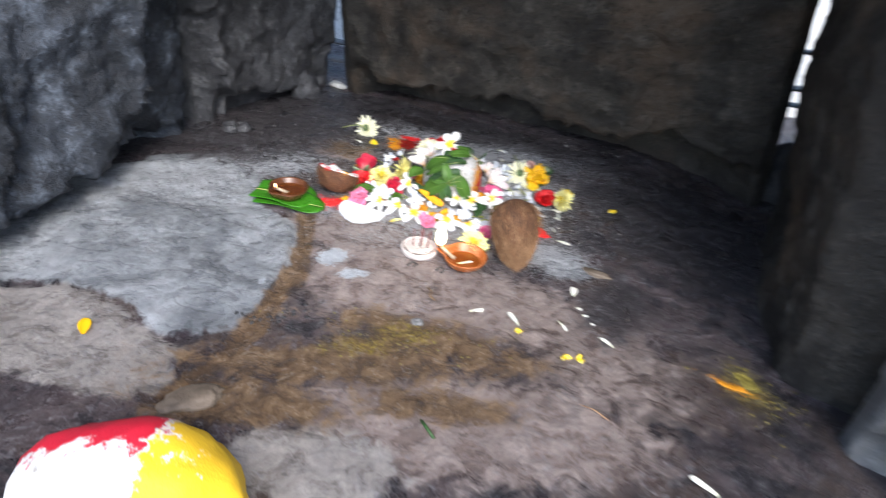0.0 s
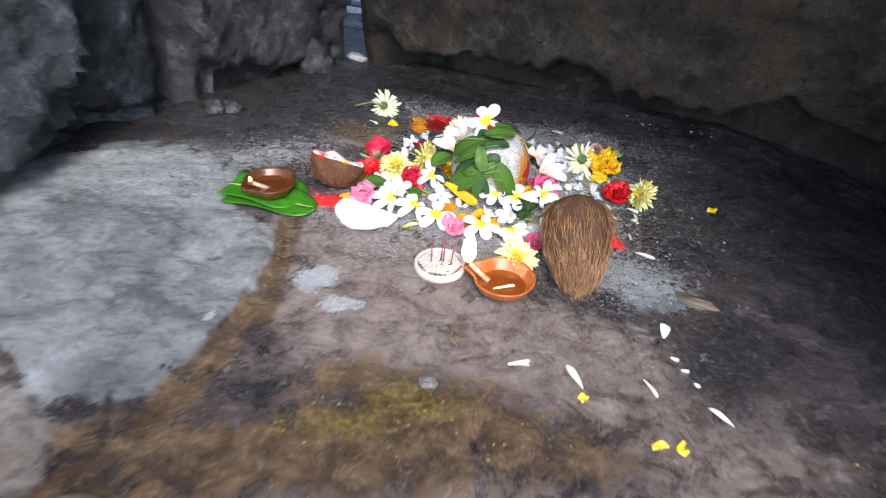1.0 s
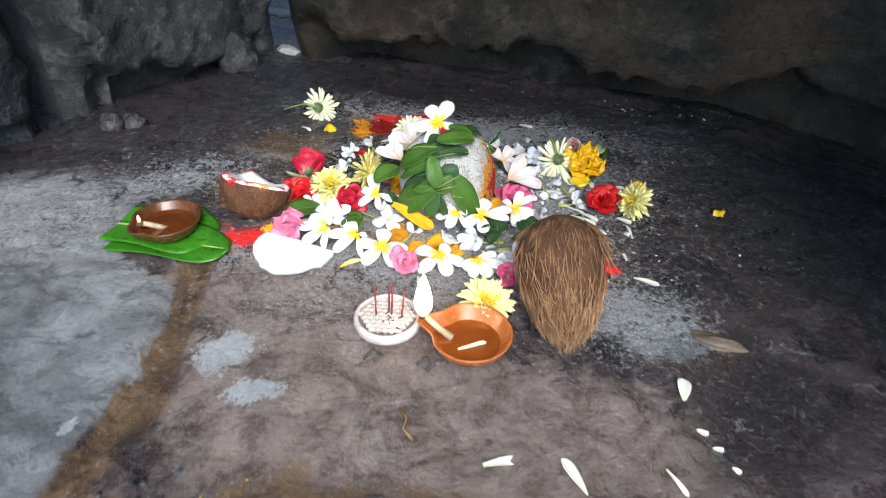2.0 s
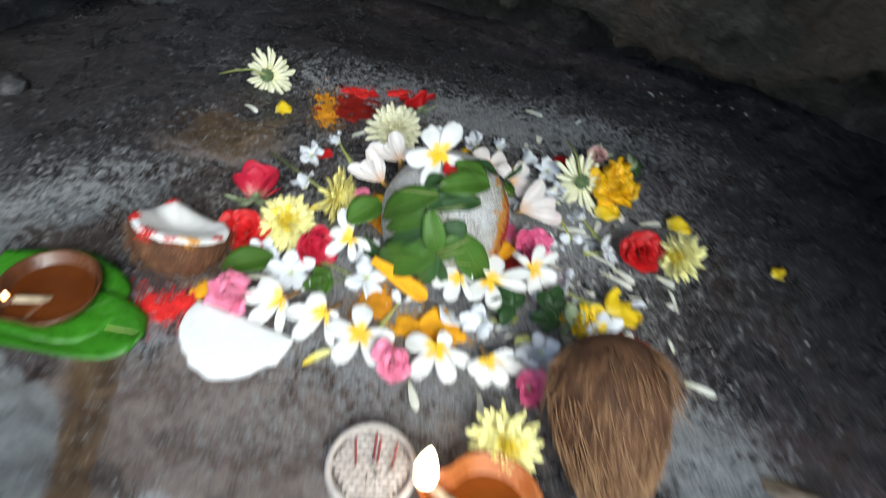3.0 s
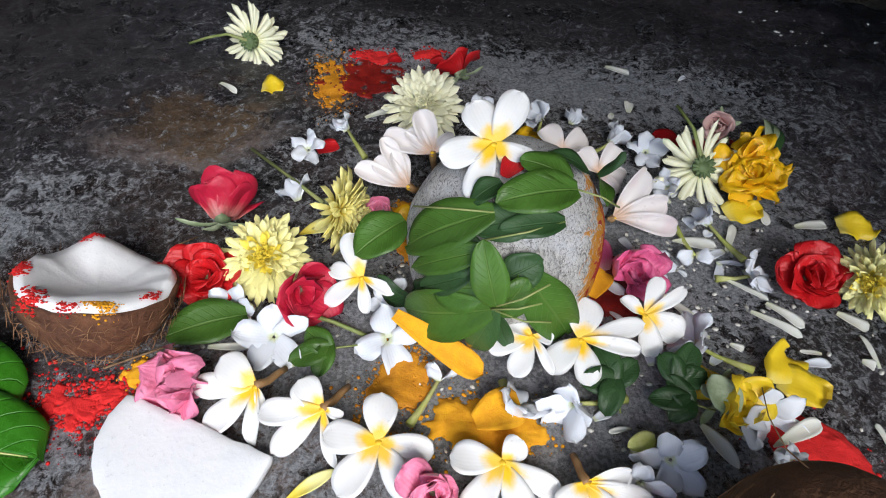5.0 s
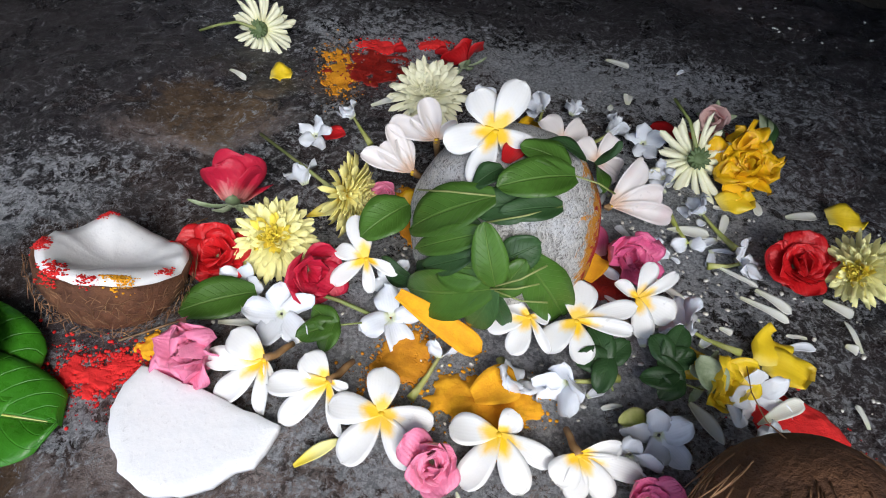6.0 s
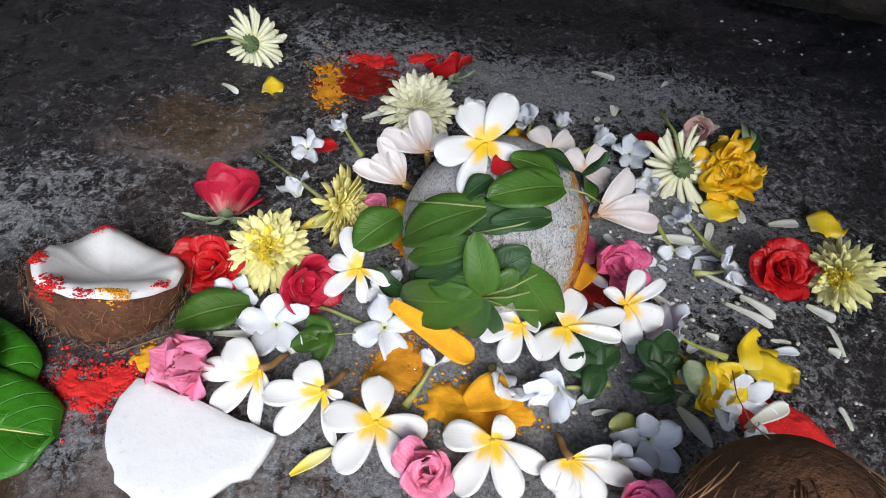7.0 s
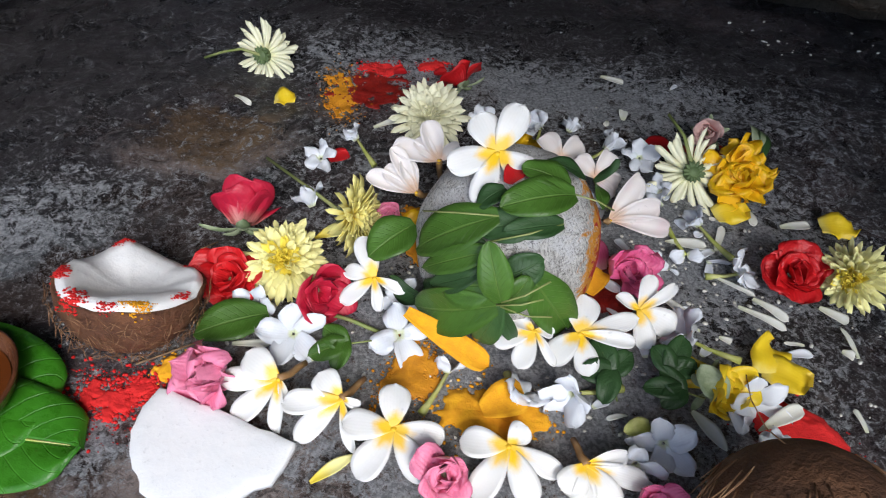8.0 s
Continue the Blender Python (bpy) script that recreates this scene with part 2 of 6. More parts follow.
def build_floor():
    xs, ys = stretch(-0.66, 0.78, 0.0045, 60), stretch(0.3, 1.68, 0.0045, 60)
    gx, gy = (g.ravel() for g in np.meshgrid(np.array(xs), np.array(ys)))
    verts = np.stack([gx, gy, floor_heights(gx, gy)], axis=1).tolist()
    w = len(xs)
    faces = [(j * w + i, j * w + i + 1, j * w + w + i + 1, j * w + w + i) for j in range(len(ys) - 1) for i in range(w - 1)]
    me = bpy.data.meshes.new("ground")
    me.from_pydata(verts, [], faces)
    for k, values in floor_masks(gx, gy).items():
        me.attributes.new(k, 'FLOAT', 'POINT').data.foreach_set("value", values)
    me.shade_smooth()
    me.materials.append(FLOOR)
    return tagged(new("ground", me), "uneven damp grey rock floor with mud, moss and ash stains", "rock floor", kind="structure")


ground = build_floor()


# ---- upright stones of the shelter ----
def stone_wall(name, base, height, thick, material, lean=0.0, relief=0.03, ledge=0.0, foot=None, under=0.06, step=0.009, seed=0.0, label="", skew=0.0, fall=0.0):
    """A rough upright stone: base is its front line on the floor, from its left end to its right end as seen from inside."""
    pts = [Vector((x, y, 0)) for x, y in base]
    lens = [0.0]
    for a, b in zip(pts, pts[1:]):
        lens.append(lens[-1] + (b - a).length)
    total = lens[-1]
    nu, nv = max(8, int(total / step)), max(8, int(height / step))
    whole = (pts[-1] - pts[0]).normalized()
    out = Vector((whole.y, -whole.x, 0))
    verts = []
    for j in range(nv + 1):
        z = -0.05 + (height + 0.05) * j / nv
        for i in range(nu + 1):
            s = total * i / nu
            k = max(m for m in range(len(lens) - 1) if lens[m] <= s + 1e-9)
            p = pts[k].lerp(pts[k + 1], (s - lens[k]) / (lens[k + 1] - lens[k]))
            q = Vector((s * 3.0, z * 3.0, seed))
            d = relief * fbm(s * 4, z * 4, seed, 5)
            if ledge:
                wx, wz = s + 0.05 * fbm(s * 5, z * 5, seed), z + 0.05 * fbm(s * 5, z * 5, seed + 3)
                for rate, share in ((2.6, 1.5), (9.0, 0.22)):
                    near = noise.voronoi(Vector((wx * rate, wz * rate * 0.8, seed)))[1][0]
                    pick = noise.cell_vector(near * 17.3)
                    d += ledge * share * ((pick.x - 0.5) * 1.3 + (pick.y - 0.5) * 2.2 * (wx * rate - near.x) + (pick.z - 0.5) * 2.2 * (wz * rate * 0.8 - near.y))
            d += 0.25 * relief * fbm(s * 30, z * 30, seed + 5, 3)
            edge = min(s, total - s)
            d -= 0.03 * smooth(0.03, 0.0, edge)
            if foot:
                h = foot * (0.55 + 1.5 * abs(fbm(s * 6, 1.5, seed, 4)))
                d -= under * smooth(0.0, 0.12, edge) * smooth(h + 0.25 * foot, h - 0.1 * foot, z)
            verts.append(p + out * (d - (lean + fall * s / total) * z) + whole * skew * z * (s / total) + Vector((0, 0, z)))
    n = len(verts)
    verts += [v - out * thick for v in verts]
    w = nu + 1
    faces = []
    for j in range(nv):
        for i in range(nu):
            a = j * w + i
            faces.append((a, a + 1, a + w + 1, a + w))
            faces.append((n + a, n + a + w, n + a + w + 1, n + a + 1))
    for j in range(nv):
        a, b = j * w, j * w + nu
        faces.append((a, a + w, n + a + w, n + a))
        faces.append((b, n + b, n + b + w, b + w))
    for i in range(nu):
        a = nv * w + i
        faces.append((a, a + 1, n + a + 1, n + a))
        faces.append((i, n + i, n + i + 1, i + 1))
    me = bpy.data.meshes.new(name)
    me.from_pydata(verts, [], faces)
    me.shade_smooth()
    me.materials.append(material)
    return tagged(new(name, me), label, "rock wall", kind="structure")


stone_wall("wall_west", [(-0.80, 0.10), (-0.64, 0.55), (-0.575, 0.80), (-0.545, 0.90), (-0.485, 1.055), (-0.415, 1.24)], 0.9, 0.45, ROCK_BLUE, lean=0.30, fall=-0.36, relief=0.032, ledge=0.032, foot=0.045, under=0.075, seed=3.0, label="rough bluish grey boulder wall with chipped facets")
stone_wall("wall_northwest", [(-0.425, 1.275), (-0.385, 1.36), (-0.31, 1.50), (-0.230, 1.63)], 0.9, 0.3, ROCK_DARK, lean=0.0, relief=0.02, ledge=0.026, foot=0.03, seed=11.0, label="dark grey split rock beside the narrow gap")
stone_wall("wall_north", [(-0.205, 1.575), (0.079, 1.49), (0.359, 1.405), (0.612, 1.318), (0.774, 1.258)], 0.95, 0.25, ROCK_BROWN, lean=-0.22, skew=-0.18, relief=0.018, foot=0.058, under=0.10, seed=21.0, label="leaning brown-grey stone slab with a chipped dark foot")
stone_wall("wall_east", [(0.835, 1.31), (0.772, 1.20), (0.710, 1.09), (0.618, 0.89), (0.575, 0.70)], 0.95, 0.25, ROCK_BROWN, lean=-0.15, relief=0.025, seed=31.0, label="dark brown upright stone slab in shade")
# pale colour carries the light caught by the right wall's front face
stone_wall("wall_southeast", [(0.585, 0.600), (0.63, 0.48), (0.80, 0.15)], 0.6, 0.3, ROCK_PALE, lean=-0.16, relief=0.02, foot=0.05, seed=41.0, label="pale grey upright stone at the open side, caught light put into its colour")


def wedge_stone(x, y, z):
    bm = bmesh.new()
    bmesh.ops.create_icosphere(bm, subdivisions=3, radius=1.0)
    for v in bm.verts:
        v.co = v.co * (1 + 0.15 * fbm(v.co.x + z * 40, v.co.y, v.co.z))
        v.co = Vector((v.co.x * 0.045, v.co.y * 0.02, v.co.z * 0.004))
    me = bpy.data.meshes.new("wedge_stone")
    bm.to_mesh(me)
    bm.free()
    me.materials.append(ROCK_DARK)
    ob = new("wedge_stone", me)
    ob.matrix_world = Matrix.Translation((x, y, z)) @ Matrix.Rotation(radians(-20), 4, 'Z')
    tagged(ob, "thin dark stone flake wedged across the gap", "stone", "wedge stones", "structure")


# Unseen capstone added to shade the back; its front reaches further on the right.
def build_shade_cap():
    bm = bmesh.new()
    nx, ny = 40, 34
    rows = []
    for j in range(ny + 1):
        rows.append([bm.verts.new((-1.3 + 2.6 * i / nx, (0.72 - 0.36 * smooth(0.5, 0.68, i / nx)) * (1 - j / ny) + 1.78 * j / ny + 0.05 * fbm(i * 0.2, j * 0.2, 2), 0.84 + 0.03 * fbm(i * 0.17, j * 0.17, 8))) for i in range(nx + 1)])
    for a, b in zip(rows, rows[1:]):
        for i in range(nx):
            bm.faces.new((a[i], b[i], b[i + 1], a[i + 1]))
    ext = bmesh.ops.extrude_face_region(bm, geom=bm.faces[:])
    bmesh.ops.translate(bm, verts=[v for v in ext["geom"] if isinstance(v, bmesh.types.BMVert)], vec=(0, 0, 0.22))
    me = bpy.data.meshes.new("ceiling")
    bm.to_mesh(me)
    bm.free()
    me.materials.append(ROCK_DARK)
    tagged(new("ceiling", me), "unseen stone capstone added to shade the back and right of the shelter", "ceiling", kind="structure")


build_shade_cap()


# Invented pale bank: its white colour stands for the daylight outside the gaps.
def build_bank():
    nx, ny = 60, 30
    verts = [(-1.5 + 3.8 * i / nx, 1.9 + 1.8 * k / ny, -0.08 + 0.42 * math.sin(math.pi * k / ny) ** 0.8 * math.sin(math.pi * i / nx) ** 0.4 + 0.04 * fbm(i * 0.25, k * 0.25, 3.0)) for k in range(ny + 1) for i in range(nx + 1)]
    w = nx + 1
    faces = [(k * w + i, k * w + i + 1, k * w + w + i + 1, k * w + w + i) for k in range(ny) for i in range(nx)]
    me = bpy.data.meshes.new("backdrop_bank")
    me.from_pydata(verts, [], faces)
    me.shade_smooth()
    me.materials.append(GAP_PALE)
    tagged(new("backdrop_bank", me), "pale bank added outside so that the gaps look bright", "bank", kind="structure")


build_bank()
for bar_x, bar_y, bar_z in ((0.81, 1.33, 0.19), (0.797, 1.33, 0.225), (0.78, 1.33, 0.30), (-0.235, 1.66, 0.06), (-0.232, 1.66, 0.105)):
    wedge_stone(bar_x, bar_y, bar_z)


# ---- materials of the offerings ----
def petal_material(name, tip, heart, reach=(0.2, 0.5), flush=None, rough=0.45, vein=0.1, ray=0.0):
    """Petal: heart colour at its base, tip colour further out, fine streaks along it, a little light passing through."""
    n = Nodes(name)
    u, v = n.uv()
    wob = n.noise(160, 3, 0.6)
    along = n.math('ADD', v, n.math('MULTIPLY', n.math('ABSOLUTE', n.math('SUBTRACT', u, 0.42)), ray)) if ray else v
    k = n.band(n.math('ADD', along, n.math('MULTIPLY', n.math('SUBTRACT', wob, 0.5), 0.25)), reach[0], reach[1])
    c = n.mix(k, heart, tip)
    if flush:
        c = n.mix(n.band(n.noise(40, 2, 0.5), 0.5, 0.75, 0, 0.8), c, flush)
    c = n.mix(n.band(n.random(), 0, 1, 0.0, 0.1), c, tuple(0.62 * q for q in tip))
    streak = n.math('SINE', n.math('MULTIPLY', u, 60.0))
    c = n.mix(n.band(streak, -1, 1, 0, 0.12 * vein), c, tuple(0.5 * q for q in tip))
    bruise = n.band(n.noise(95, 4, 0.65), 0.66, 0.74, 0, 0.35)
    c = n.mix(bruise, c, tuple(0.55 * q for q in tip))
    h = n.math('ADD', n.math('MULTIPLY', streak, 0.06), n.noise(220, 3, 0.6))
    return n.done(c, rough, n.bump(h, vein, 0.0012), Subsurface_Weight=0.12, Subsurface_Radius=(0.004, 0.003, 0.002), Subsurface_Scale=0.5)


WHITE = (0.76, 0.755, 0.74)
PLUMERIA = petal_material("plumeria_petal", WHITE, (0.9, 0.55, 0.003), (0.24, 0.52), ray=0.4)
IVORY = petal_material("ivory_floret", (0.78, 0.78, 0.7), (0.7, 0.72, 0.52), (0.0, 0.5), vein=0.15)
PLUMERIA_PINK = petal_material("plumeria_underside", (0.76, 0.71, 0.69), (0.72, 0.5, 0.36), (0.05, 0.4), flush=(0.7, 0.55, 0.56))
JASMINE = petal_material("crepe_jasmine_petal", (0.74, 0.77, 0.82), (0.62, 0.66, 0.42), (0.02, 0.2), vein=0.15)
CREAM = petal_material("cream_floret", (0.9, 0.88, 0.62), (0.86, 0.84, 0.44), (0.05, 0.5), vein=0.25)
LEMON = petal_material("lemon_floret", (0.92, 0.84, 0.32), (0.88, 0.68, 0.03), (0.1, 0.6), vein=0.25)
LEMON_HEART = petal_material("deep_yellow_floret", (0.9, 0.72, 0.08), (0.85, 0.58, 0.02), (0.1, 0.7), vein=0.3)
PALE_LEMON = petal_material("pale_lemon_floret", (0.92, 0.86, 0.36), (0.9, 0.7, 0.06), (0.1, 0.6), vein=0.25)
GOLD = petal_material("golden_rose_petal", (0.88, 0.5, 0.006), (0.8, 0.4, 0.004), (0.1, 0.7), vein=0.12)
YELLOW = petal_material("yellow_rose_petal", (0.86, 0.6, 0.02), (0.84, 0.68, 0.16), (0.0, 0.3), vein=0.12)
RED = petal_material("red_rose_petal", (0.58, 0.008, 0.012), (0.4, 0.006, 0.01), (0.0, 0.6), rough=0.5, vein=0.6)
CRIMSON = petal_material("crimson_rose_petal", (0.52, 0.012, 0.045), (0.55, 0.2, 0.18), (0.0, 0.35), rough=0.5, vein=0.6)
PINK = petal_material("pink_rose_petal", (0.78, 0.22, 0.36), (0.75, 0.45, 0.42), (0.0, 0.35), vein=0.6)
PINK_DEEP = petal_material("deep_pink_petal", (0.74, 0.12, 0.28), (0.72, 0.35, 0.35), (0.0, 0.35), vein=0.6)
BLUSH = petal_material("blotched_rose_petal", (0.66, 0.42, 0.38), (0.5, 0.05, 0.05), (0.1, 0.7), flush=(0.5, 0.02, 0.03), vein=0.6)


def leaf_material(name, base, pale, gloss=0.35, powder=0.0):
    n = Nodes(name)
    u, v = n.uv()
    side = n.math('ABSOLUTE', n.math('SUBTRACT', u, 0.5))
    rib = n.band(side, 0.035, 0.012)
    saw = n.math('SINE', n.math('MULTIPLY', n.math('SUBTRACT', v, n.math('MULTIPLY', side, 0.55)), 62.0))
    veins = n.math('MAXIMUM', rib, n.math('MULTIPLY', n.band(saw, 0.94, 1.0), 0.45))
    blotch = n.noise(60, 5, 0.65)
    c = n.mix(n.band(blotch, 0.35, 0.7), base, tuple(1.45 * q for q in base))
    c = n.mix(n.band(n.random(), 0, 1, 0, 0.35), c, tuple(0.6 * q for q in base))
    c = n.mix(n.math('MULTIPLY', veins, 0.35), c, pale)
    c = n.mix(n.band(n.noise(260, 3, 0.6), 0.7, 0.78, 0, 0.5), c, (0.1, 0.09, 0.03))
    if powder:
        c = n.mix(n.band(n.math('ADD', v, n.math('MULTIPLY', n.noise(90, 4, 0.7), 0.5)), 1.1, 1.22), c, (0.7, 0.3, 0.01))
    h = n.math('ADD', n.math('MULTIPLY', veins, -0.5), blotch)
    return n.done(c, n.band(blotch, 0.3, 0.7, gloss - 0.08, gloss + 0.15), n.bump(h, 0.6, 0.0018), Specular_IOR_Level=0.32)


BILVA = leaf_material("bilva_leaf", (0.05, 0.118, 0.016), (0.16, 0.25, 0.06), 0.36)
BILVA_DARK = leaf_material("dark_leaf", (0.026, 0.066, 0.02), (0.06, 0.12, 0.04), 0.42)
BILVA_DUSTED = leaf_material("turmeric_dusted_leaf", (0.035, 0.088, 0.026), (0.11, 0.2, 0.06), 0.4, powder=1.0)
BETEL = leaf_material("betel_leaf", (0.035, 0.165, 0.010), (0.09, 0.28, 0.04), 0.28)


def plain_material(name, colour, second, scale=60, rough=0.5, bump=0.4, dist=0.0015, **more):
    n = Nodes(name)
    a, b = n.noise(scale, 5, 0.65), n.noise(scale * 6, 4, 0.7)
    c = n.mix(n.band(a, 0.35, 0.68), colour, second)
    c = n.mix(n.band(b, 0.58, 0.75, 0, 0.4), c, tuple(0.55 * q for q in colour))
    h = n.math('ADD', a, n.math('MULTIPLY', b, 0.5))
    return n.done(c, n.band(a, 0.3, 0.7, max(0.03, rough - 0.1), min(1, rough + 0.1)), n.bump(h, bump, dist), **more)


THROAT = plain_material("plumeria_throat", (0.78, 0.44, 0.015), (0.84, 0.55, 0.03), 200, 0.5)
STALK = plain_material("green_stalk", (0.2, 0.26, 0.07), (0.34, 0.36, 0.14), 80, 0.5)
STALK_YELLOW = plain_material("yellow_green_stalk", (0.4, 0.45, 0.09), (0.55, 0.55, 0.22), 80, 0.45)
STALK_BROWN = plain_material("brown_flower_tube", (0.28, 0.15, 0.06), (0.4, 0.25, 0.11), 80, 0.55)
SEPAL = plain_material("grey_green_sepal", (0.2, 0.27, 0.13), (0.4, 0.46, 0.3), 70, 0.6)
CALYX = plain_material("dark_green_calyx", (0.06, 0.1, 0.03), (0.14, 0.2, 0.08), 90, 0.6)
HUSK = plain_material("coconut_husk", (0.07, 0.029, 0.013), (0.15, 0.068, 0.03), 55, 0.85, 1.0, 0.004)
HUSK_DARK = plain_material("half_shell_husk", (0.085, 0.03, 0.013), (0.17, 0.07, 0.03), 60, 0.8, 1.0, 0.003)
FIBRE = plain_material("husk_fibre", (0.27, 0.14, 0.065), (0.46, 0.28, 0.15), 90, 0.8)
FIBRE_DARK = plain_material("dark_husk_fibre", (0.16, 0.075, 0.033), (0.3, 0.16, 0.08), 90, 0.8)
KERNEL = plain_material("coconut_kernel", (0.9, 0.91, 0.92), (0.86, 0.88, 0.9), 70, 0.42, 0.25, 0.0015, Subsurface_Weight=0.2, Subsurface_Radius=(0.004, 0.004, 0.004), Subsurface_Scale=0.6)
CLAY = plain_material("oiled_terracotta", (0.36, 0.1, 0.026), (0.46, 0.15, 0.042), 50, 0.25, 0.25)
CLAY_DARK = plain_material("dark_oiled_clay", (0.075, 0.028, 0.014), (0.13, 0.05, 0.022), 45, 0.22, 0.3)
OIL = plain_material("lamp_oil", (0.2, 0.05, 0.008), (0.27, 0.07, 0.012), 20, 0.04, 0.05, 0.0004, Coat_Weight=1.0, Coat_Roughness=0.02)
OIL_DARK = plain_material("dark_lamp_oil", (0.10, 0.026, 0.006), (0.14, 0.04, 0.009), 20, 0.04, 0.05, 0.0004, Coat_Weight=1.0, Coat_Roughness=0.02)
WICK = plain_material("cotton_wick", (0.42, 0.32, 0.2), (0.6, 0.5, 0.36), 120, 0.8)
WICK_BURNT = plain_material("burnt_wick_tip", (0.06, 0.025, 0.015), (0.2, 0.09, 0.05), 120, 0.8)
PLASTER = plain_material("white_incense_stand", (0.52, 0.46, 0.43), (0.68, 0.63, 0.6), 60, 0.6)
STICK = plain_material("maroon_incense_stick", (0.16, 0.02, 0.025), (0.26, 0.05, 0.045), 90, 0.8)
KUMKUM = plain_material("kumkum_powder", (0.6, 0.01, 0.011), (0.74, 0.024, 0.022), 160, 0.92, 0.6, 0.0015)
KUMKUM_WET = plain_material("wet_dark_kumkum", (0.2, 0.008, 0.006), (0.34, 0.015, 0.008), 120, 0.5, 0.7, 0.002)
TURMERIC = plain_material("turmeric_powder", (0.8, 0.35, 0.008), (0.88, 0.44, 0.014), 150, 0.92, 0.5, 0.0012)
TURMERIC_WET = plain_material("wet_turmeric", (0.6, 0.23, 0.008), (0.76, 0.33, 0.012), 120, 0.7, 0.5, 0.0015)
GRAIN = plain_material("rice_grain", (0.68, 0.66, 0.6), (0.8, 0.78, 0.72), 200, 0.6)
ASH_BLACK = plain_material("incense_ash", (0.03, 0.028, 0.027), (0.1, 0.09, 0.085), 150, 0.9)
ASH_GREY = plain_material("grey_ash", (0.16, 0.14, 0.135), (0.26, 0.23, 0.22), 150, 0.9)
TWIG = plain_material("dry_twig", (0.14, 0.08, 0.04), (0.26, 0.17, 0.09), 120, 0.8)
MOSS = plain_material("yellow_moss", (0.2, 0.16, 0.03), (0.36, 0.3, 0.06), 200, 0.8)
LOOSE_STONE = plain_material("loose_brown_stone", (0.085, 0.066, 0.048), (0.17, 0.132, 0.098), 35, 0.6, 0.7, 0.003)


def flame_material():
    n = Nodes("flame")
    x, y, z = n.xyz()
    c = n.mix(n.band(z, 0.0, 0.014), (1.0, 0.36, 0.08), (1.0, 0.88, 0.6))
    n.put(n.b.inputs["Emission Color"], c)
    return n.done((0, 0, 0), 1.0, Emission_Strength=5.0)


FLAME = flame_material()


def linga_material():
    """Grey stone smeared with ash in streaks; turmeric and kumkum rubbed on its flanks."""
    n = Nodes("ash_smeared_stone")
    x, y, z = n.xyz()
    a = n.noise(210, 6, 0.78, n.coord("Object", (1.0, 1.0, 0.4)), 2.2)
    b = n.noise(60, 5, 0.7, dist=1.0)
    c = n.mix(n.band(a, 0.37, 0.52), (0.27, 0.255, 0.235), (0.8, 0.78, 0.75))
    c = n.mix(n.band(n.math('ADD', b, n.math('MULTIPLY', z, 4.0)), 0.6, 0.74, 0, 0.85), c, (0.8, 0.8, 0.81))
    scratch = n.noise(330, 4, 0.7, n.coord('Object', (1.0, 0.5, 1.6)), 3.0)
    c = n.mix(n.band(scratch, 0.445, 0.41, 0, 0.7), c, (0.13, 0.12, 0.11))
    c = n.mix(n.band(a, 0.4, 0.33, 0, 0.8), c, (0.06, 0.055, 0.05))
    wob = n.math('MULTIPLY', n.math('SUBTRACT', b, 0.5), 0.05)
    right = n.band(n.math('ADD', x, wob), 0.036, 0.042)
    c = n.mix(n.math('MULTIPLY', right, n.band(a, 0.66, 0.52)), c, (0.76, 0.31, 0.015))
    c = n.mix(n.band(n.math('ADD', x, wob), 0.046, 0.050), c, (0.55, 0.02, 0.015))
    return n.done(c, 0.8, n.bump(a, 0.9, 0.004, n.bump(b, 0.4, 0.003)))


LINGA = linga_material()


def painted_material():
    n = Nodes("painted_stone")
    x, y, z = n.xyz()
    b = n.noise(26, 5, 0.7)
    w = n.math('MULTIPLY', n.math('SUBTRACT', b, 0.5), 0.10)
    c = n.mix(n.band(n.noise(16, 6, 0.7), 0.60, 0.68), (0.74, 0.73, 0.7), (0.3, 0.27, 0.23))
    c = n.mix(n.band(n.noise(70, 7, 0.8, dist=1.0), 0.56, 0.62, 0, 0.7), c, (0.34, 0.31, 0.28))
    yellow = n.math('MULTIPLY', n.band(n.math('ADD', x, w), 0.028, 0.036), n.band(n.noise(30, 6, 0.75), 0.66, 0.58))
    c = n.mix(yellow, c, (0.82, 0.5, 0.02))
    red = n.math('MULTIPLY', n.band(n.math('ADD', x, w), 0.03, 0.024), n.band(n.math('ADD', y, w), -0.004, 0.006))
    c = n.mix(red, c, (0.62, 0.012, 0.035))
    return n.done(c, 0.65, n.bump(b, 0.6, 0.004))


PAINTED = painted_material()


# ---- building helpers ----
def thing(name, m, label, category, group=""):
    ob = new(name)
    ob.empty_display_size = 0.01
    ob.matrix_world = m
    return tagged(ob, label, category, group)


def mesh_of(name, bm, material):
    me = bpy.data.meshes.new(name)
    bm.to_mesh(me)
    bm.free()
    me.shade_smooth()
    me.materials.append(material)
    return me


def part(name, bm, material, parent, label="", m=None):
    me = bm if isinstance(bm, bpy.types.Mesh) else mesh_of(name, bm, material)
    ob = new(name, me)
    ob.parent = parent
    if m is not None:
        ob.matrix_basis = m
    if label:
        ob["label"] = label
    return ob


def solid(name, bm, material, m, label, category, group="", kind=""):
    ob = new(name, mesh_of(name, bm, material))
    ob.matrix_world = m
    return tagged(ob, label, category, group, kind)


def turned(x, y, z, tilt=0.0, toward=270.0, spin=0.0):
    """A pose whose own up is tipped by tilt degrees towards a compass angle (0: +x, 90: +y), after a spin about itself."""
    q = Matrix.Rotation(radians(tilt), 4, Vector((-math.sin(radians(toward)), math.cos(radians(toward)), 0)))
    return Matrix.Translation((x, y, z)) @ q @ Matrix.Rotation(radians(spin), 4, 'Z')


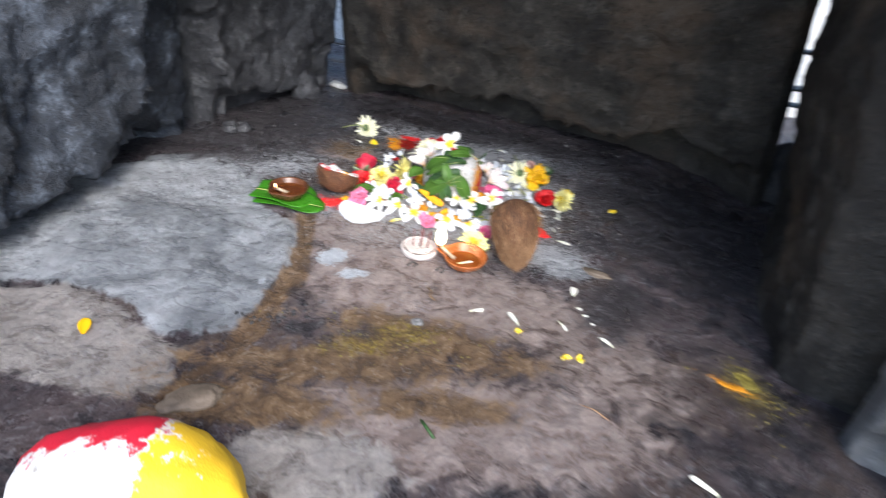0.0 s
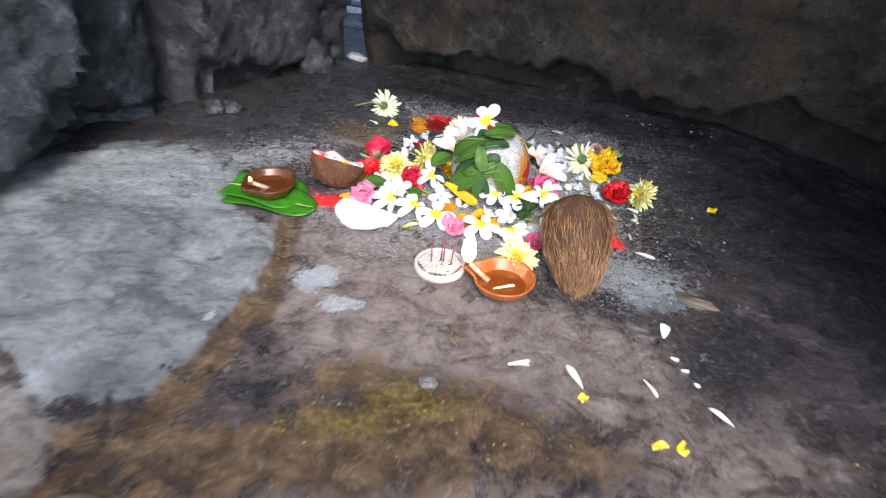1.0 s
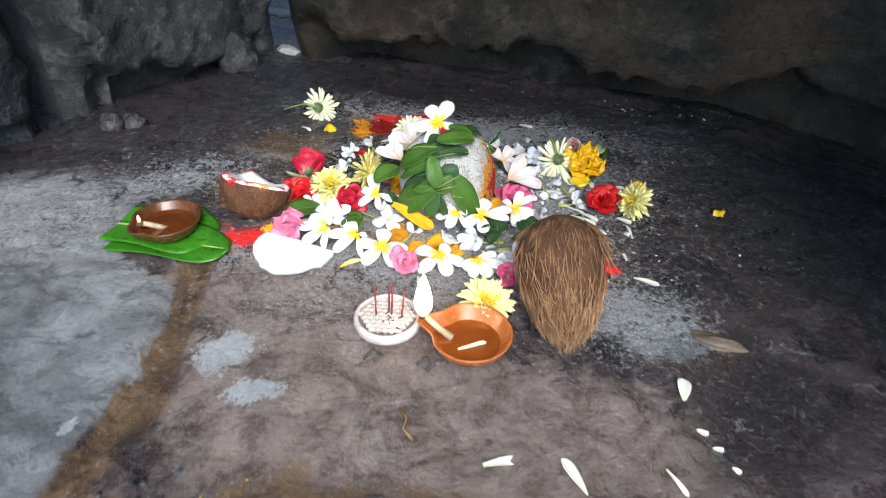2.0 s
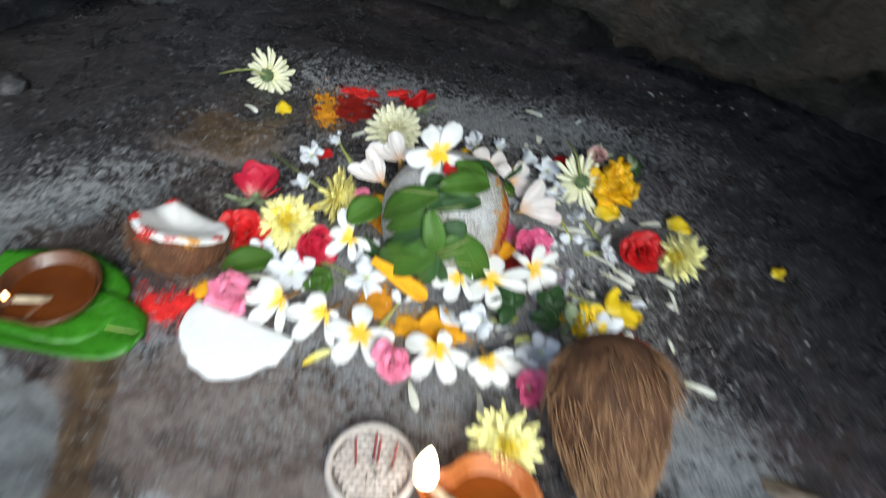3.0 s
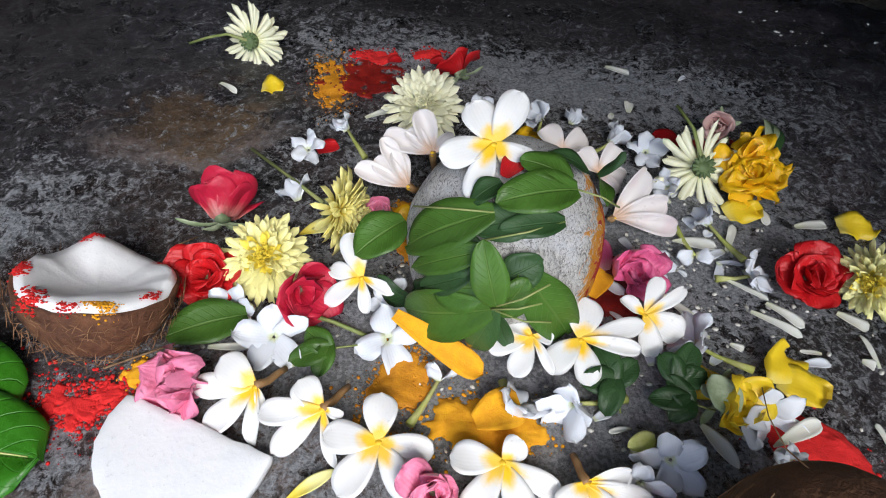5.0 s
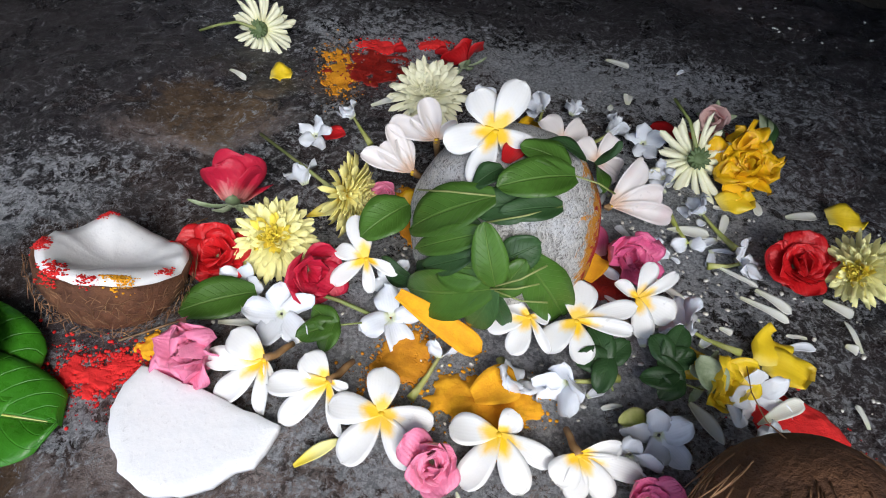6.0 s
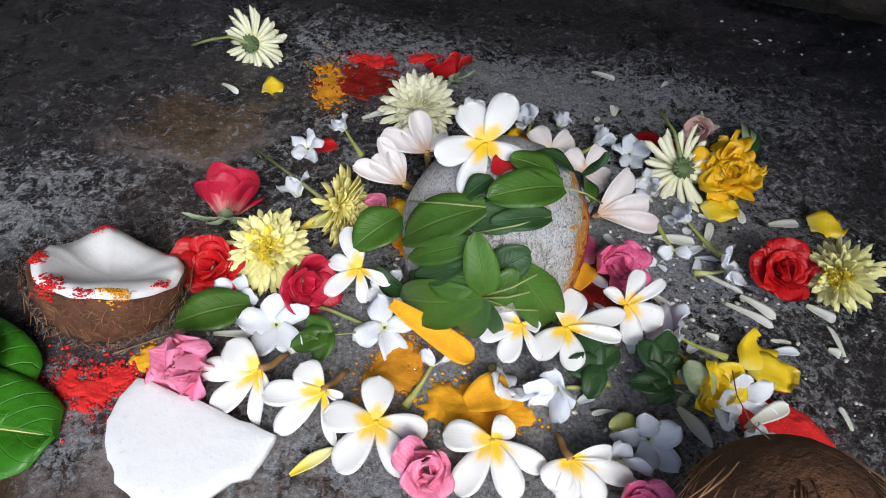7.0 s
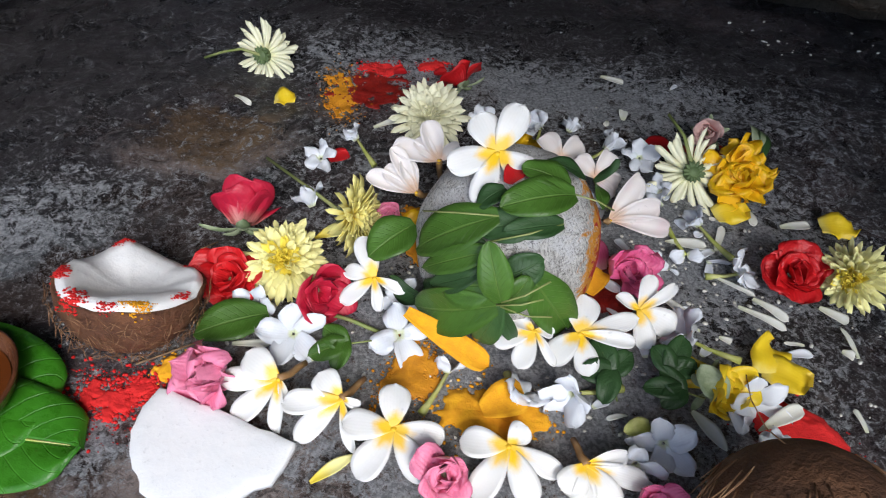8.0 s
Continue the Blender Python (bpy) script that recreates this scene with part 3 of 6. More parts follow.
SHAPES = {
    "obovate": (0.60, 0.46, 0.56), "plumeria": (0.68, 0.2, 0.5), "strap": (0.8, 0.45, 0.5), "rose": (0.62, 0.4, 0.42), "leaf": (0.45, 0.34, 0.75), "blunt": (0.5, 0.82, 0.3),
    "pointed": (0.55, 0.3, 0.95), "drop": (0.72, 0.12, 0.5),
}


def width_at(v, shape):
    c, base, p = SHAPES[shape]
    if v <= c:
        k = v / c
        return base + (1 - base) * math.sin(k * math.pi / 2)
    k = (v - c) / (1 - c)
    return max(0.0, 1 - k * k) ** p if p <= 0.6 else max(0.0, (1 - k)) ** (p * 0.75) * (1 + 0.35 * k)


def petal(bm, length, width, a0, a1, shape="obovate", cup=0.2, azim=0.0, base_r=0.0, base_z=0.0, thick=0.0006, twist=0.0, wave=0.0, nu=4, nv=7, rng=None, fold=0.0):
    """One petal or leaf: it starts at base_r from the axis, rises at a0 degrees and ends at a1 degrees; cup lifts its edges."""
    uv = bm.loops.layers.uv.verify()
    rng = rng or random
    ph = rng.uniform(0, 6.28)
    rot = Matrix.Rotation(radians(azim), 4, 'Z')
    spine, r, z = [], base_r, base_z
    along = [0.5 * j / nv + 0.5 * math.sin(0.5 * math.pi * j / nv) for j in range(nv + 1)]
    for j in range(nv + 1):
        a = radians(a0 + (a1 - a0) * along[j])
        spine.append((r, z, a))
        if j < nv:
            r += math.cos(a) * length * (along[j + 1] - along[j])
            z += math.sin(a) * length * (along[j + 1] - along[j])
    top_rows, low_rows = [], []
    for j, (r, z, a) in enumerate(spine):
        v = along[j]
        w = 0.5 * width * width_at(v, shape)
        tw = radians(twist) * v
        upper, lower = [], []
        for i in range(nu + 1):
            s = 2 * i / nu - 1
            lift = cup * w * s * s + fold * w * abs(s) + wave * math.sin(ph + 7 * v + 2.5 * s) * abs(s) * (0.3 + v)
            side, up = w * s, lift
            side, up = side * math.cos(tw) - up * math.sin(tw), side * math.sin(tw) + up * math.cos(tw)
            p = Vector((r - math.sin(a) * up, side, z + math.cos(a) * up))
            edge = (1 - s * s) * min(1, 4 * v) * min(1, 4 * (1 - v) + 0.15)
            q = p - Vector((-math.sin(a), 0, math.cos(a))) * thick * (0.25 + edge)
            upper.append((bm.verts.new(rot @ p), (i / nu, v)))
            lower.append((bm.verts.new(rot @ q), (i / nu, v)))
        top_rows.append(upper)
        low_rows.append(lower)

    def quad(*c):
        f = bm.faces.new([k[0] for k in c])
        for loop, k in zip(f.loops, c):
            loop[uv].uv = k[1]

    for j in range(nv):
        for i in range(nu):
            t, l = top_rows, low_rows
            quad(t[j][i], t[j + 1][i], t[j + 1][i + 1], t[j][i + 1])
            quad(l[j][i], l[j][i + 1], l[j + 1][i + 1], l[j + 1][i])
        quad(top_rows[j][0], low_rows[j][0], low_rows[j + 1][0], top_rows[j + 1][0])
        quad(top_rows[j][nu], top_rows[j + 1][nu], low_rows[j + 1][nu], low_rows[j][nu])
    for i in range(nu):
        quad(top_rows[nv][i], low_rows[nv][i], low_rows[nv][i + 1], top_rows[nv][i + 1])
    return bm


def tube(bm, pts, radii, sides=6):
    """A round stalk through the points."""
    rings = []
    pts = [Vector(p) for p in pts]
    for k, p in enumerate(pts):
        d = (pts[min(k + 1, len(pts) - 1)] - pts[max(k - 1, 0)]).normalized()
        a = d.orthogonal().normalized()
        b = d.cross(a)
        r = radii[k] if isinstance(radii, (list, tuple)) else radii
        rings.append([bm.verts.new(p + r * (math.cos(t) * a + math.sin(t) * b)) for t in [6.2832 * i / sides for i in range(sides)]])
    for u, v in zip(rings, rings[1:]):
        off = min(range(sides), key=lambda o: sum((u[i].co - v[(i + o) % sides].co).length for i in range(sides)))
        for i in range(sides):
            bm.faces.new((u[i], u[(i + 1) % sides], v[(i + 1 + off) % sides], v[(i + off) % sides]))
    bm.faces.new(rings[0][::-1])
    bm.faces.new(rings[-1])
    return bm


def lathe(bm, profile, sides=40, shape=None):
    """A turned body from (radius, height) pairs; shape(angle, k, r, z) may move a ring's point. A zero radius closes it."""
    rings = []
    for k, (r, z) in enumerate(profile):
        if r <= 0:
            rings.append([bm.verts.new((0, 0, z))])
            continue
        ring = []
        for i in range(sides):
            t = 6.283185 * i / sides
            rr, zz = shape(t, k, r, z) if shape else (r, z)
            ring.append(bm.verts.new((rr * math.cos(t), rr * math.sin(t), zz)))
        rings.append(ring)
    for u, v in zip(rings, rings[1:]):
        for i in range(sides):
            j = (i + 1) % sides
            if len(u) == 1:
                bm.faces.new((u[0], v[j], v[i]))
            elif len(v) == 1:
                bm.faces.new((u[i], u[j], v[0]))
            else:
                bm.faces.new((u[i], u[j], v[j], v[i]))
    return bm


def ball(bm, p, rx, ry, rz, turn=0.0):
    """A small crumb."""
    c, s = math.cos(turn), math.sin(turn)

    def at(x, y, z):
        return bm.verts.new((p[0] + x * rx * c - y * ry * s, p[1] + x * rx * s + y * ry * c, p[2] + z * rz))

    low, high = at(0, 0, -1), at(0, 0, 1)
    rings = [[at(q * math.cos(t), q * math.sin(t), h) for t in (0.0, 1.047, 2.094, 3.142, 4.189, 5.236)] for q, h in ((0.87, -0.5), (0.87, 0.5))]
    for i in range(6):
        k = (i + 1) % 6
        bm.faces.new((low, rings[0][k], rings[0][i]))
        bm.faces.new((rings[0][i], rings[0][k], rings[1][k], rings[1][i]))
        bm.faces.new((rings[1][i], rings[1][k], high))


def stalk_part(parent, pts, radius, material=None, name="stem", label=""):
    n = len(pts)
    return part(name, tube(bmesh.new(), pts, [radius * (1.0 - 0.25 * k / max(1, n - 1)) for k in range(n)]), material or STALK, parent, label)


# ---- kinds of flower ----
def plumeria(heart, petals, tube_end, material, label, seed=0):
    """Petals round a yellow heart; each petal is its tip, as seen from the heart, and its width."""
    rng = random.Random(seed)
    ob = thing("plumeria_flower", Matrix.Translation(heart), label, "flower", "plumeria flowers")
    tips = [Vector(p[:3]) for p in petals]
    ring = sorted(tips, key=lambda p: math.atan2(p.y, p.x))
    up = sum((a.cross(b) for a, b in zip(ring, ring[1:] + ring[:1])), Vector((0, -0.00005, 0.0001))).normalized()
    for tip, (_, _, _, width) in zip(tips, petals):
        xax = tip.normalized()
        zax = (up - xax * up.dot(xax)).normalized()
        m = Matrix((xax, zax.cross(xax), zax)).transposed().to_4x4()
        narrow = width < 0.012 or material is PLUMERIA_PINK
        bow = rng.uniform(6, 14)
        bm = petal(bmesh.new(), tip.length * 1.03, width * rng.uniform(0.84, 0.92), bow, -bow - rng.uniform(0, 8), "plumeria", rng.uniform(0.5, 0.8) if narrow else rng.uniform(0.0, 0.16), 0, 0.0006, 0, 0.0008, rng.uniform(14, 30) if narrow else rng.uniform(4, 16), 0.0008, 6, 12, rng)
        bmesh.ops.transform(bm, matrix=m, verts=bm.verts)
        part("petal", bm, material, ob)
    part("throat", lathe(bmesh.new(), [(0, -0.004), (0.0012, -0.003), (0.0017, 0.0002), (0, 0.0005)], 10), THROAT, ob, "yellow throat")
    if tube_end:
        e = Vector(tube_end)
        stalk_part(ob, [(0, 0, 0.0005), 0.35 * e + Vector((0, 0, -0.002)), 0.7 * e, e], 0.0024, STALK_BROWN, "flower_tube", "brownish flower tube")
    return ob


def jasmine(x, y, tilt, toward, spin, size=0.014, openness=20, z=None, stem=0.0, stem_dir=0.0, label="", seed=0, petals=5):
    """A small limp white flower with a thin tube that lies on the floor."""
    rng = random.Random(seed + 100)
    zz = floor_z(x, y) + 0.005 if z is None else z
    ob = thing("crepe_jasmine_flower", turned(x, y, zz, tilt, toward, spin), label or "small limp white crepe jasmine flower on ash-dusted rock", "flower", "small white flowers")
    for k in range(petals):
        bm = petal(bmesh.new(), size * rng.uniform(0.85, 1.1), size * rng.uniform(0.5, 0.8), openness + 30 + rng.uniform(-10, 10), openness - 25 + rng.uniform(-20, 20), "obovate", rng.uniform(-0.3, 0.35), 360 / petals * k + rng.uniform(-8, 8), 0.0008, 0, 0.0006, rng.uniform(-40, 45), 0.0024, 4, 7, rng)
        part("petal", bm, JASMINE, ob)
    if stem:
        inv = ob.matrix_world.inverted()
        d = Vector((math.cos(radians(stem_dir)), math.sin(radians(stem_dir)), 0))
        at = Vector((x, y, 0))
        pts = [inv @ Vector((x, y, zz))]
        for k in (0.4, 0.75, 1.0):
            p = at + d * stem * k
            pts.append(inv @ Vector((p.x, p.y, floor_z(p.x, p.y) + 0.0022)))
        part("flower_tube", tube(bmesh.new(), pts, [0.0011, 0.0014, 0.002, 0.0026]), STALK_YELLOW, ob, "yellow-green flower tube")
    return ob


def chrysanthemum(x, y, z, tilt, toward, spin, radius=0.026, outer=None, heart=None, stem=(), label="", rings=5, seed=0, back=False):
    """Many narrow florets in rings; back: it lies face down and shows its green calyx."""
    rng = random.Random(seed + 300)
    ob = thing("chrysanthemum_flower", turned(x, y, z, tilt, toward, spin), label, "flower", "chrysanthemum flowers")
    bm, hb = bmesh.new(), bmesh.new()
    rings = rings + 3 if rings > 3 else rings + 1
    for ring in range(rings):
        f = ring / max(1, rings - 1)
        count = int(34 - 15 * f)
        for k in range(count):
            length = radius * (1.0 - 0.62 * f) * rng.uniform(0.78, 1.12)
            rise = 4 + 74 * f + rng.uniform(-13, 13)
            target = hb if (heart and f > rng.uniform(0.42, 0.66)) else bm
            petal(target, length, radius * 0.165 * rng.uniform(0.75, 1.2), rise + 20, rise - 22 + 48 * f + rng.uniform(-16, 16), "strap", 0.55, 360 / count * (k + 0.5 * (ring % 2)) + rng.uniform(-7, 7), 0.0022 * (1 - f), 0.0011 * ring, 0.0005, rng.uniform(-28, 28), 0.0005, 2, 5, rng)
    part("floret_ring", bm, outer or CREAM, ob)
    if heart:
        part("floret_heart", hb, heart, ob, "deep yellow floret heart")
    else:
        hb.free()
    bm = lathe(bmesh.new(), [(0, -0.0055), (0.0035, -0.005), (0.0055, -0.002), (0.0062, 0.0005), (0.004, 0.002), (0, 0.0025)], 14)
    for k in range(14):
        petal(bm, 0.0065, 0.003, -30, 25, "pointed", 0.2, 360 / 14 * k + rng.uniform(-6, 6), 0.002, -0.0035, 0.0005, 0, 0, 2, 3, rng)
    part("calyx", bm, CALYX if back else SEPAL, ob, "green calyx", Matrix.Scale(1.05, 4))
    if stem:
        inv = ob.matrix_world.inverted()
        part("stem", tube(bmesh.new(), [(0, 0, -0.004)] + [inv @ Vector(p) for p in stem], [0.0016] + [0.0012] * len(stem)), STALK, ob, "thin green stem")
    return ob


def rose(x, y, z, tilt, toward, spin, radius=0.022, material=None, count=14, open_to=35, label="", seed=0, sepals=False, ruffle=0.0012, shape="rose", inner=78, broad=1.0):
    """Broad overlapping petals in a spiral, upright in the middle and opening outwards."""
    rng = random.Random(seed + 500)
    ob = thing("rose_flower", turned(x, y, z, tilt, toward, spin), label, "flower", "roses")
    for k in range(count):
        f = (k + 0.5) / count
        radius_k = 0.86 * radius
        rise = inner + (open_to - inner) * f ** 0.8 + rng.uniform(-11, 11)
        bm = petal(bmesh.new(), radius_k * (0.55 + 0.5 * f) * rng.uniform(0.85, 1.15), broad * radius_k * (0.75 + 0.55 * f) * rng.uniform(0.8, 1.12), rise + 18, rise - 20 - 25 * f + rng.uniform(-10, 10), shape, 0.42 - 0.2 * f, 137.5 * k + rng.uniform(-24, 24), 0.0012 + 0.16 * radius * f, 0, 0.0007, rng.uniform(-22, 22), ruffle * rng.uniform(0.7, 1.8), 6, 8, rng)
        part("petal", bm, material or RED, ob)
    bm = lathe(bmesh.new(), [(0, -0.005), (0.0035, -0.004), (0.0045, 0.0), (0.003, 0.002), (0, 0.0022)], 12)
    if sepals:
        for k in range(5):
            petal(bm, radius * 0.8, radius * 0.28, -20, 40 + rng.uniform(-20, 20), "pointed", 0.2, 72 * k, 0.002, -0.003, 0.0006, 0, 0.0005, 2, 5, rng)
    part("calyx", bm, SEPAL, ob, "grey-green calyx")
    return ob


def loose_petal(x, y, length, width, azim, material, lift=0.0, shape="strap", curl=6, name="fallen_petal", label="", cup=0.3, seed=0, group="fallen petals", wave=0.0004, roll=0, z=None):
    rng = random.Random(seed + 900)
    zz = floor_z(x, y) + 0.0012 + lift if z is None else z
    limp = material in (YELLOW, GOLD) and shape == "rose"
    bm = petal(bmesh.new(), length, width, curl, -curl, "blunt" if limp else shape, -0.2 if limp else cup, 0, -0.5 * length, 0, 0.0007, 30 if limp else 8, 0.0045 if limp else wave, 6, 8, rng, 0.3 if limp else 0.0)
    m = turned(x, y, zz, roll, azim - 90, 0) @ Matrix.Rotation(radians(azim), 4, 'Z')
    return solid(name, bm, material, m, label or "single pale petal fallen on the rock floor", "petal", group)


def leaf_blade(a, b, width, material, label, group="", up=(0, -0.55, 0.85), bow=18, cup=0.12, name="leaf", wave=0.0009, shape="leaf", stem=None, seed=0, fold=0.1):
    """A leaf from its stalk end a to its tip b, bowed over what it lies on."""
    a, b = Vector(a), Vector(b)
    d = b - a
    xax = d.normalized()
    zax = (Vector(up) - xax * Vector(up).dot(xax)).normalized()
    yax = zax.cross(xax)
    m = Matrix((xax, yax, zax)).transposed().to_4x4()
    m.translation = a
    bm = petal(bmesh.new(), d.length * 1.02, width, bow, -bow, shape, cup, 0, 0, 0, 0.0006, 5, wave, 6, 10, random.Random(seed), fold)
    if stem is None:
        return solid(name, bm, material, m, label, "leaf", group)
    ob = thing(name, m, label, "leaf", group)
    part("blade", bm, material, ob)
    inv = m.inverted()
    part("stalk", tube(bmesh.new(), [inv @ Vector(p) for p in (a, *stem)], 0.0005), STALK, ob, "thin green stalk")
    return ob


def powder(x, y, rx, ry, turn, material, label, name, height=0.003, seed=0, ragged=0.5, grains=40, spread=1.6):
    """A thin ragged heap of powder, broken up towards its rim, with stray crumbs round it."""
    rng = random.Random(seed + 40)
    bm = bmesh.new()
    na, nr, wide = 110, 30, 1.55
    c, s = math.cos(radians(turn)), math.sin(radians(turn))
    flat = []
    for j in range(nr + 1):
        for i in range(na):
            t, rho = 6.28318 * i / na, wide * max(0.01, j / nr)
            u, v = rho * math.cos(t), rho * math.sin(t)
            px, py = x + u * rx * c - v * ry * s, y + u * rx * s + v * ry * c
            fill = 1 - rho + ragged * (0.55 * fbm(u * 1.6, v * 1.6, seed * 3.1, 3) + 0.5 * fbm(px * 130, py * 130, seed * 1.7, 4))
            lump = 0.75 + 0.35 * fbm(px * 90, py * 90, seed + 0.5, 4)
            h = height * lump * min(1.0, 2.2 * fill) ** 0.7 if fill > 0 else -0.0025
            flat.append((px, py, h if j < nr else -0.003))
    for k in range(int(grains * (5 if ragged > 0.85 else 2.2))):
        t, d = rng.uniform(0, 6.28), 0.6 + abs(rng.gauss(0, 0.5 * (spread - 0.6)))
        flat.append((x + d * (math.cos(t) * rx * c - math.sin(t) * ry * s), y + d * (math.cos(t) * rx * s + math.sin(t) * ry * c), rng.choice((0.0003, 0.0004, 0.0005, 0.0007, 0.0011))))
    zs = floor_heights(np.array([p[0] for p in flat]), np.array([p[1] for p in flat]))
    rings = [[bm.verts.new((flat[j * na + i][0], flat[j * na + i][1], zs[j * na + i] + flat[j * na + i][2])) for i in range(na)] for j in range(nr + 1)]
    for a, b in zip(rings, rings[1:]):
        for i in range(na):
            bm.faces.new((a[i], b[i], b[(i + 1) % na], a[(i + 1) % na]))
    bm.faces.new(rings[0])
    for k in range((nr + 1) * na, len(flat)):
        r = flat[k][2]
        ball(bm, (flat[k][0], flat[k][1], zs[k] + 0.3 * r), 1.2 * r, r, 0.6 * r, k)
    ob = new(name, mesh_of(name, bm, material))
    return tagged(ob, label, "powder", kind="stuff")


# ---- the ash-smeared stone in the middle and its leaves ----
HEART, GIRTH = Vector((0.084, 1.122, 0.030)), Vector((0.056, 0.055, 0.064))


def build_linga():
    bm = bmesh.new()
    bmesh.ops.create_icosphere(bm, subdivisions=5, radius=1.0)
    for v in bm.verts:
        d = 1 + 0.03 * fbm(v.co.x * 1.8, v.co.y * 1.8, v.co.z * 1.8) + 0.006 * fbm(v.co.x * 14, v.co.y * 14, v.co.z * 14)
        v.co = Vector((v.co.x * GIRTH.x, v.co.y * GIRTH.y, v.co.z * GIRTH.z)) * d
    return solid("rounded_stone", bm, LINGA, Matrix.Translation(HEART), "rounded grey stone smeared with white ash and turmeric", "stone")


build_linga()


def hug(p, lift=0.0025):
    """Moves a point to just above the middle stone, or leaves it where it lies beside the stone."""
    q = Vector(p) - HEART
    k = Vector((q.x / GIRTH.x, q.y / GIRTH.y, q.z / GIRTH.z)).length
    if k < 1.25:
        q = q / k
        return HEART + q + q.normalized() * lift
    return Vector(p)


def bilva(a, b, width, material=None, lift=0.0025, stem=(), label="", bow=20, seed=0, up=None):
    a, b = hug(a, lift), hug(b, lift)
    mid = 0.5 * (a + b) - HEART
    n = Vector((mid.x, mid.y, mid.z * 0.9 + 0.02)).normalized()
    return leaf_blade(a, b, 1.22 * width, material or BILVA, label or "smooth green bilva leaf resting on the rounded stone", "bilva leaves", up or n, bow, 0.1, "bilva_leaf", 0.0012, "leaf", [hug(p, lift + 0.004) for p in stem] or None, seed)


bilva((0.0234, 1.126, 0.0405), (-0.0002, 1.107, 0.0292), 0.0224, BILVA, 0.002, seed=1, label="green leaf leaning beside the rounded stone", up=(-0.3, -0.5, 0.8))
bilva((0.0713, 1.089, 0.0867), (0.0302, 1.097, 0.0503), 0.0222, BILVA, 0.006, [(0.05, 1.094, 0.083), (0.0309, 1.105, 0.0735)], seed=2)
bilva((0.0695, 1.075, 0.0765), (0.0332, 1.085, 0.0482), 0.0125, BILVA, 0.009, seed=3)
bilva((0.072, 1.06, 0.0498), (0.0282, 1.085, 0.012), 0.0247, BILVA, 0.011, [(0.084, 1.0585, 0.055), (0.0949, 1.06, 0.0576)], seed=4)
bilva((0.074, 1.058, 0.0545), (0.0656, 1.076, 0.0831), 0.0151, BILVA, 0.013, [(0.085, 1.061, 0.061), (0.0966, 1.065, 0.067)], seed=5)
bilva((0.0857, 1.071, 0.0661), (0.1164, 1.073, 0.012), 0.022, BILVA, 0.005, seed=6)
bilva((0.0328, 1.088, 0.012), (0.0124, 1.103, 0.0185), 0.0181, BILVA_DARK, 0.005, seed=7)
bilva((0.0742, 1.06, 0.0485), (0.0646, 1.061, 0.012), 0.0136, BILVA_DUSTED, 0.01, [(0.088, 1.056, 0.047), (0.1013, 1.058, 0.0444)], seed=8, label="bilva leaf with turmeric dust on its edge")
bilva((0.0735, 1.062, 0.0469), (0.085, 1.06, 0.0178), 0.00891, BILVA_DARK, 0.008, seed=9)
bilva((0.1109, 1.1, 0.0928), (0.0707, 1.089, 0.0923), 0.0195, BILVA, 0.01, [(0.122, 1.1, 0.087), (0.1331, 1.103, 0.078)], seed=10)
bilva((0.1087, 1.106, 0.0927), (0.0824, 1.111, 0.0999), 0.0155, BILVA, 0.007, seed=11)
bilva((0.1053, 1.089, 0.082), (0.0734, 1.083, 0.0807), 0.0123, BILVA_DARK, 0.005, [(0.086, 1.078, 0.086), (0.0657, 1.076, 0.0815)], seed=12)
bilva((0.0746, 1.103, 0.0933), (0.0602, 1.096, 0.0849), 0.011, BILVA_DARK, 0.004, seed=13)
bilva((0.12, 1.119, 0.0869), (0.0953, 1.118, 0.0986), 0.00939, BILVA_DARK, 0.006, seed=14)
bilva((0.1327, 1.134, 0.0738), (0.141, 1.136, 0.087), 0.00568, BILVA_DARK, 0.004, seed=15)
bilva((0.1328, 1.134, 0.073), (0.1309, 1.111, 0.0705), 0.00969, BILVA, 0.004, seed=16)
bilva((0.0616, 1.071, 0.0617), (0.0385, 1.08, 0.0395), 0.0116, BILVA_DARK, 0.007, seed=17)

bilva((0.066, 1.075, 0.074), (0.045, 1.083, 0.060), 0.020, BILVA_DARK, 0.003, seed=21)
bilva((0.075, 1.066, 0.062), (0.096, 1.075, 0.070), 0.016, BILVA_DARK, 0.004, seed=22)
bilva((0.070, 1.066, 0.058), (0.046, 1.078, 0.046), 0.022, BILVA, 0.006, seed=23)
bilva((0.092, 1.088, 0.086), (0.062, 1.086, 0.078), 0.018, BILVA_DARK, 0.003, seed=24)
bilva((0.076, 1.062, 0.045), (0.088, 1.068, 0.066), 0.014, BILVA, 0.009, seed=25)
bilva((0.060, 1.068, 0.040), (0.030, 1.088, 0.022), 0.020, BILVA_DARK, 0.003, seed=26)

# ---- plumeria flowers ----
plumeria((0.071, 1.123, 0.1), [(-0.0105, 0.0154, 0.012, 0.0198), (0.0128, 0.0196, 0.0153, 0.0186), (0.0194, -0.0108, -0.0085, 0.0198), (-0.0106, -0.0216, -0.0169, 0.0168), (-0.0252, -0.006, -0.0047, 0.0186)], None, PLUMERIA, "large open white plumeria on top of the rounded stone", seed=1)
plumeria((0.02, 1.008, 0.012), [(-0.0255, 0.0022, 0.0007, 0.0179), (0.0001, 0.0209, 0.0068, 0.0197), (0.0253, -0.0038, -0.0012, 0.0155), (0.0163, -0.0236, -0.0077, 0.0173), (-0.017, -0.0224, -0.0073, 0.0185)], None, PLUMERIA, "wide open white plumeria with bright yellow heart", seed=2)
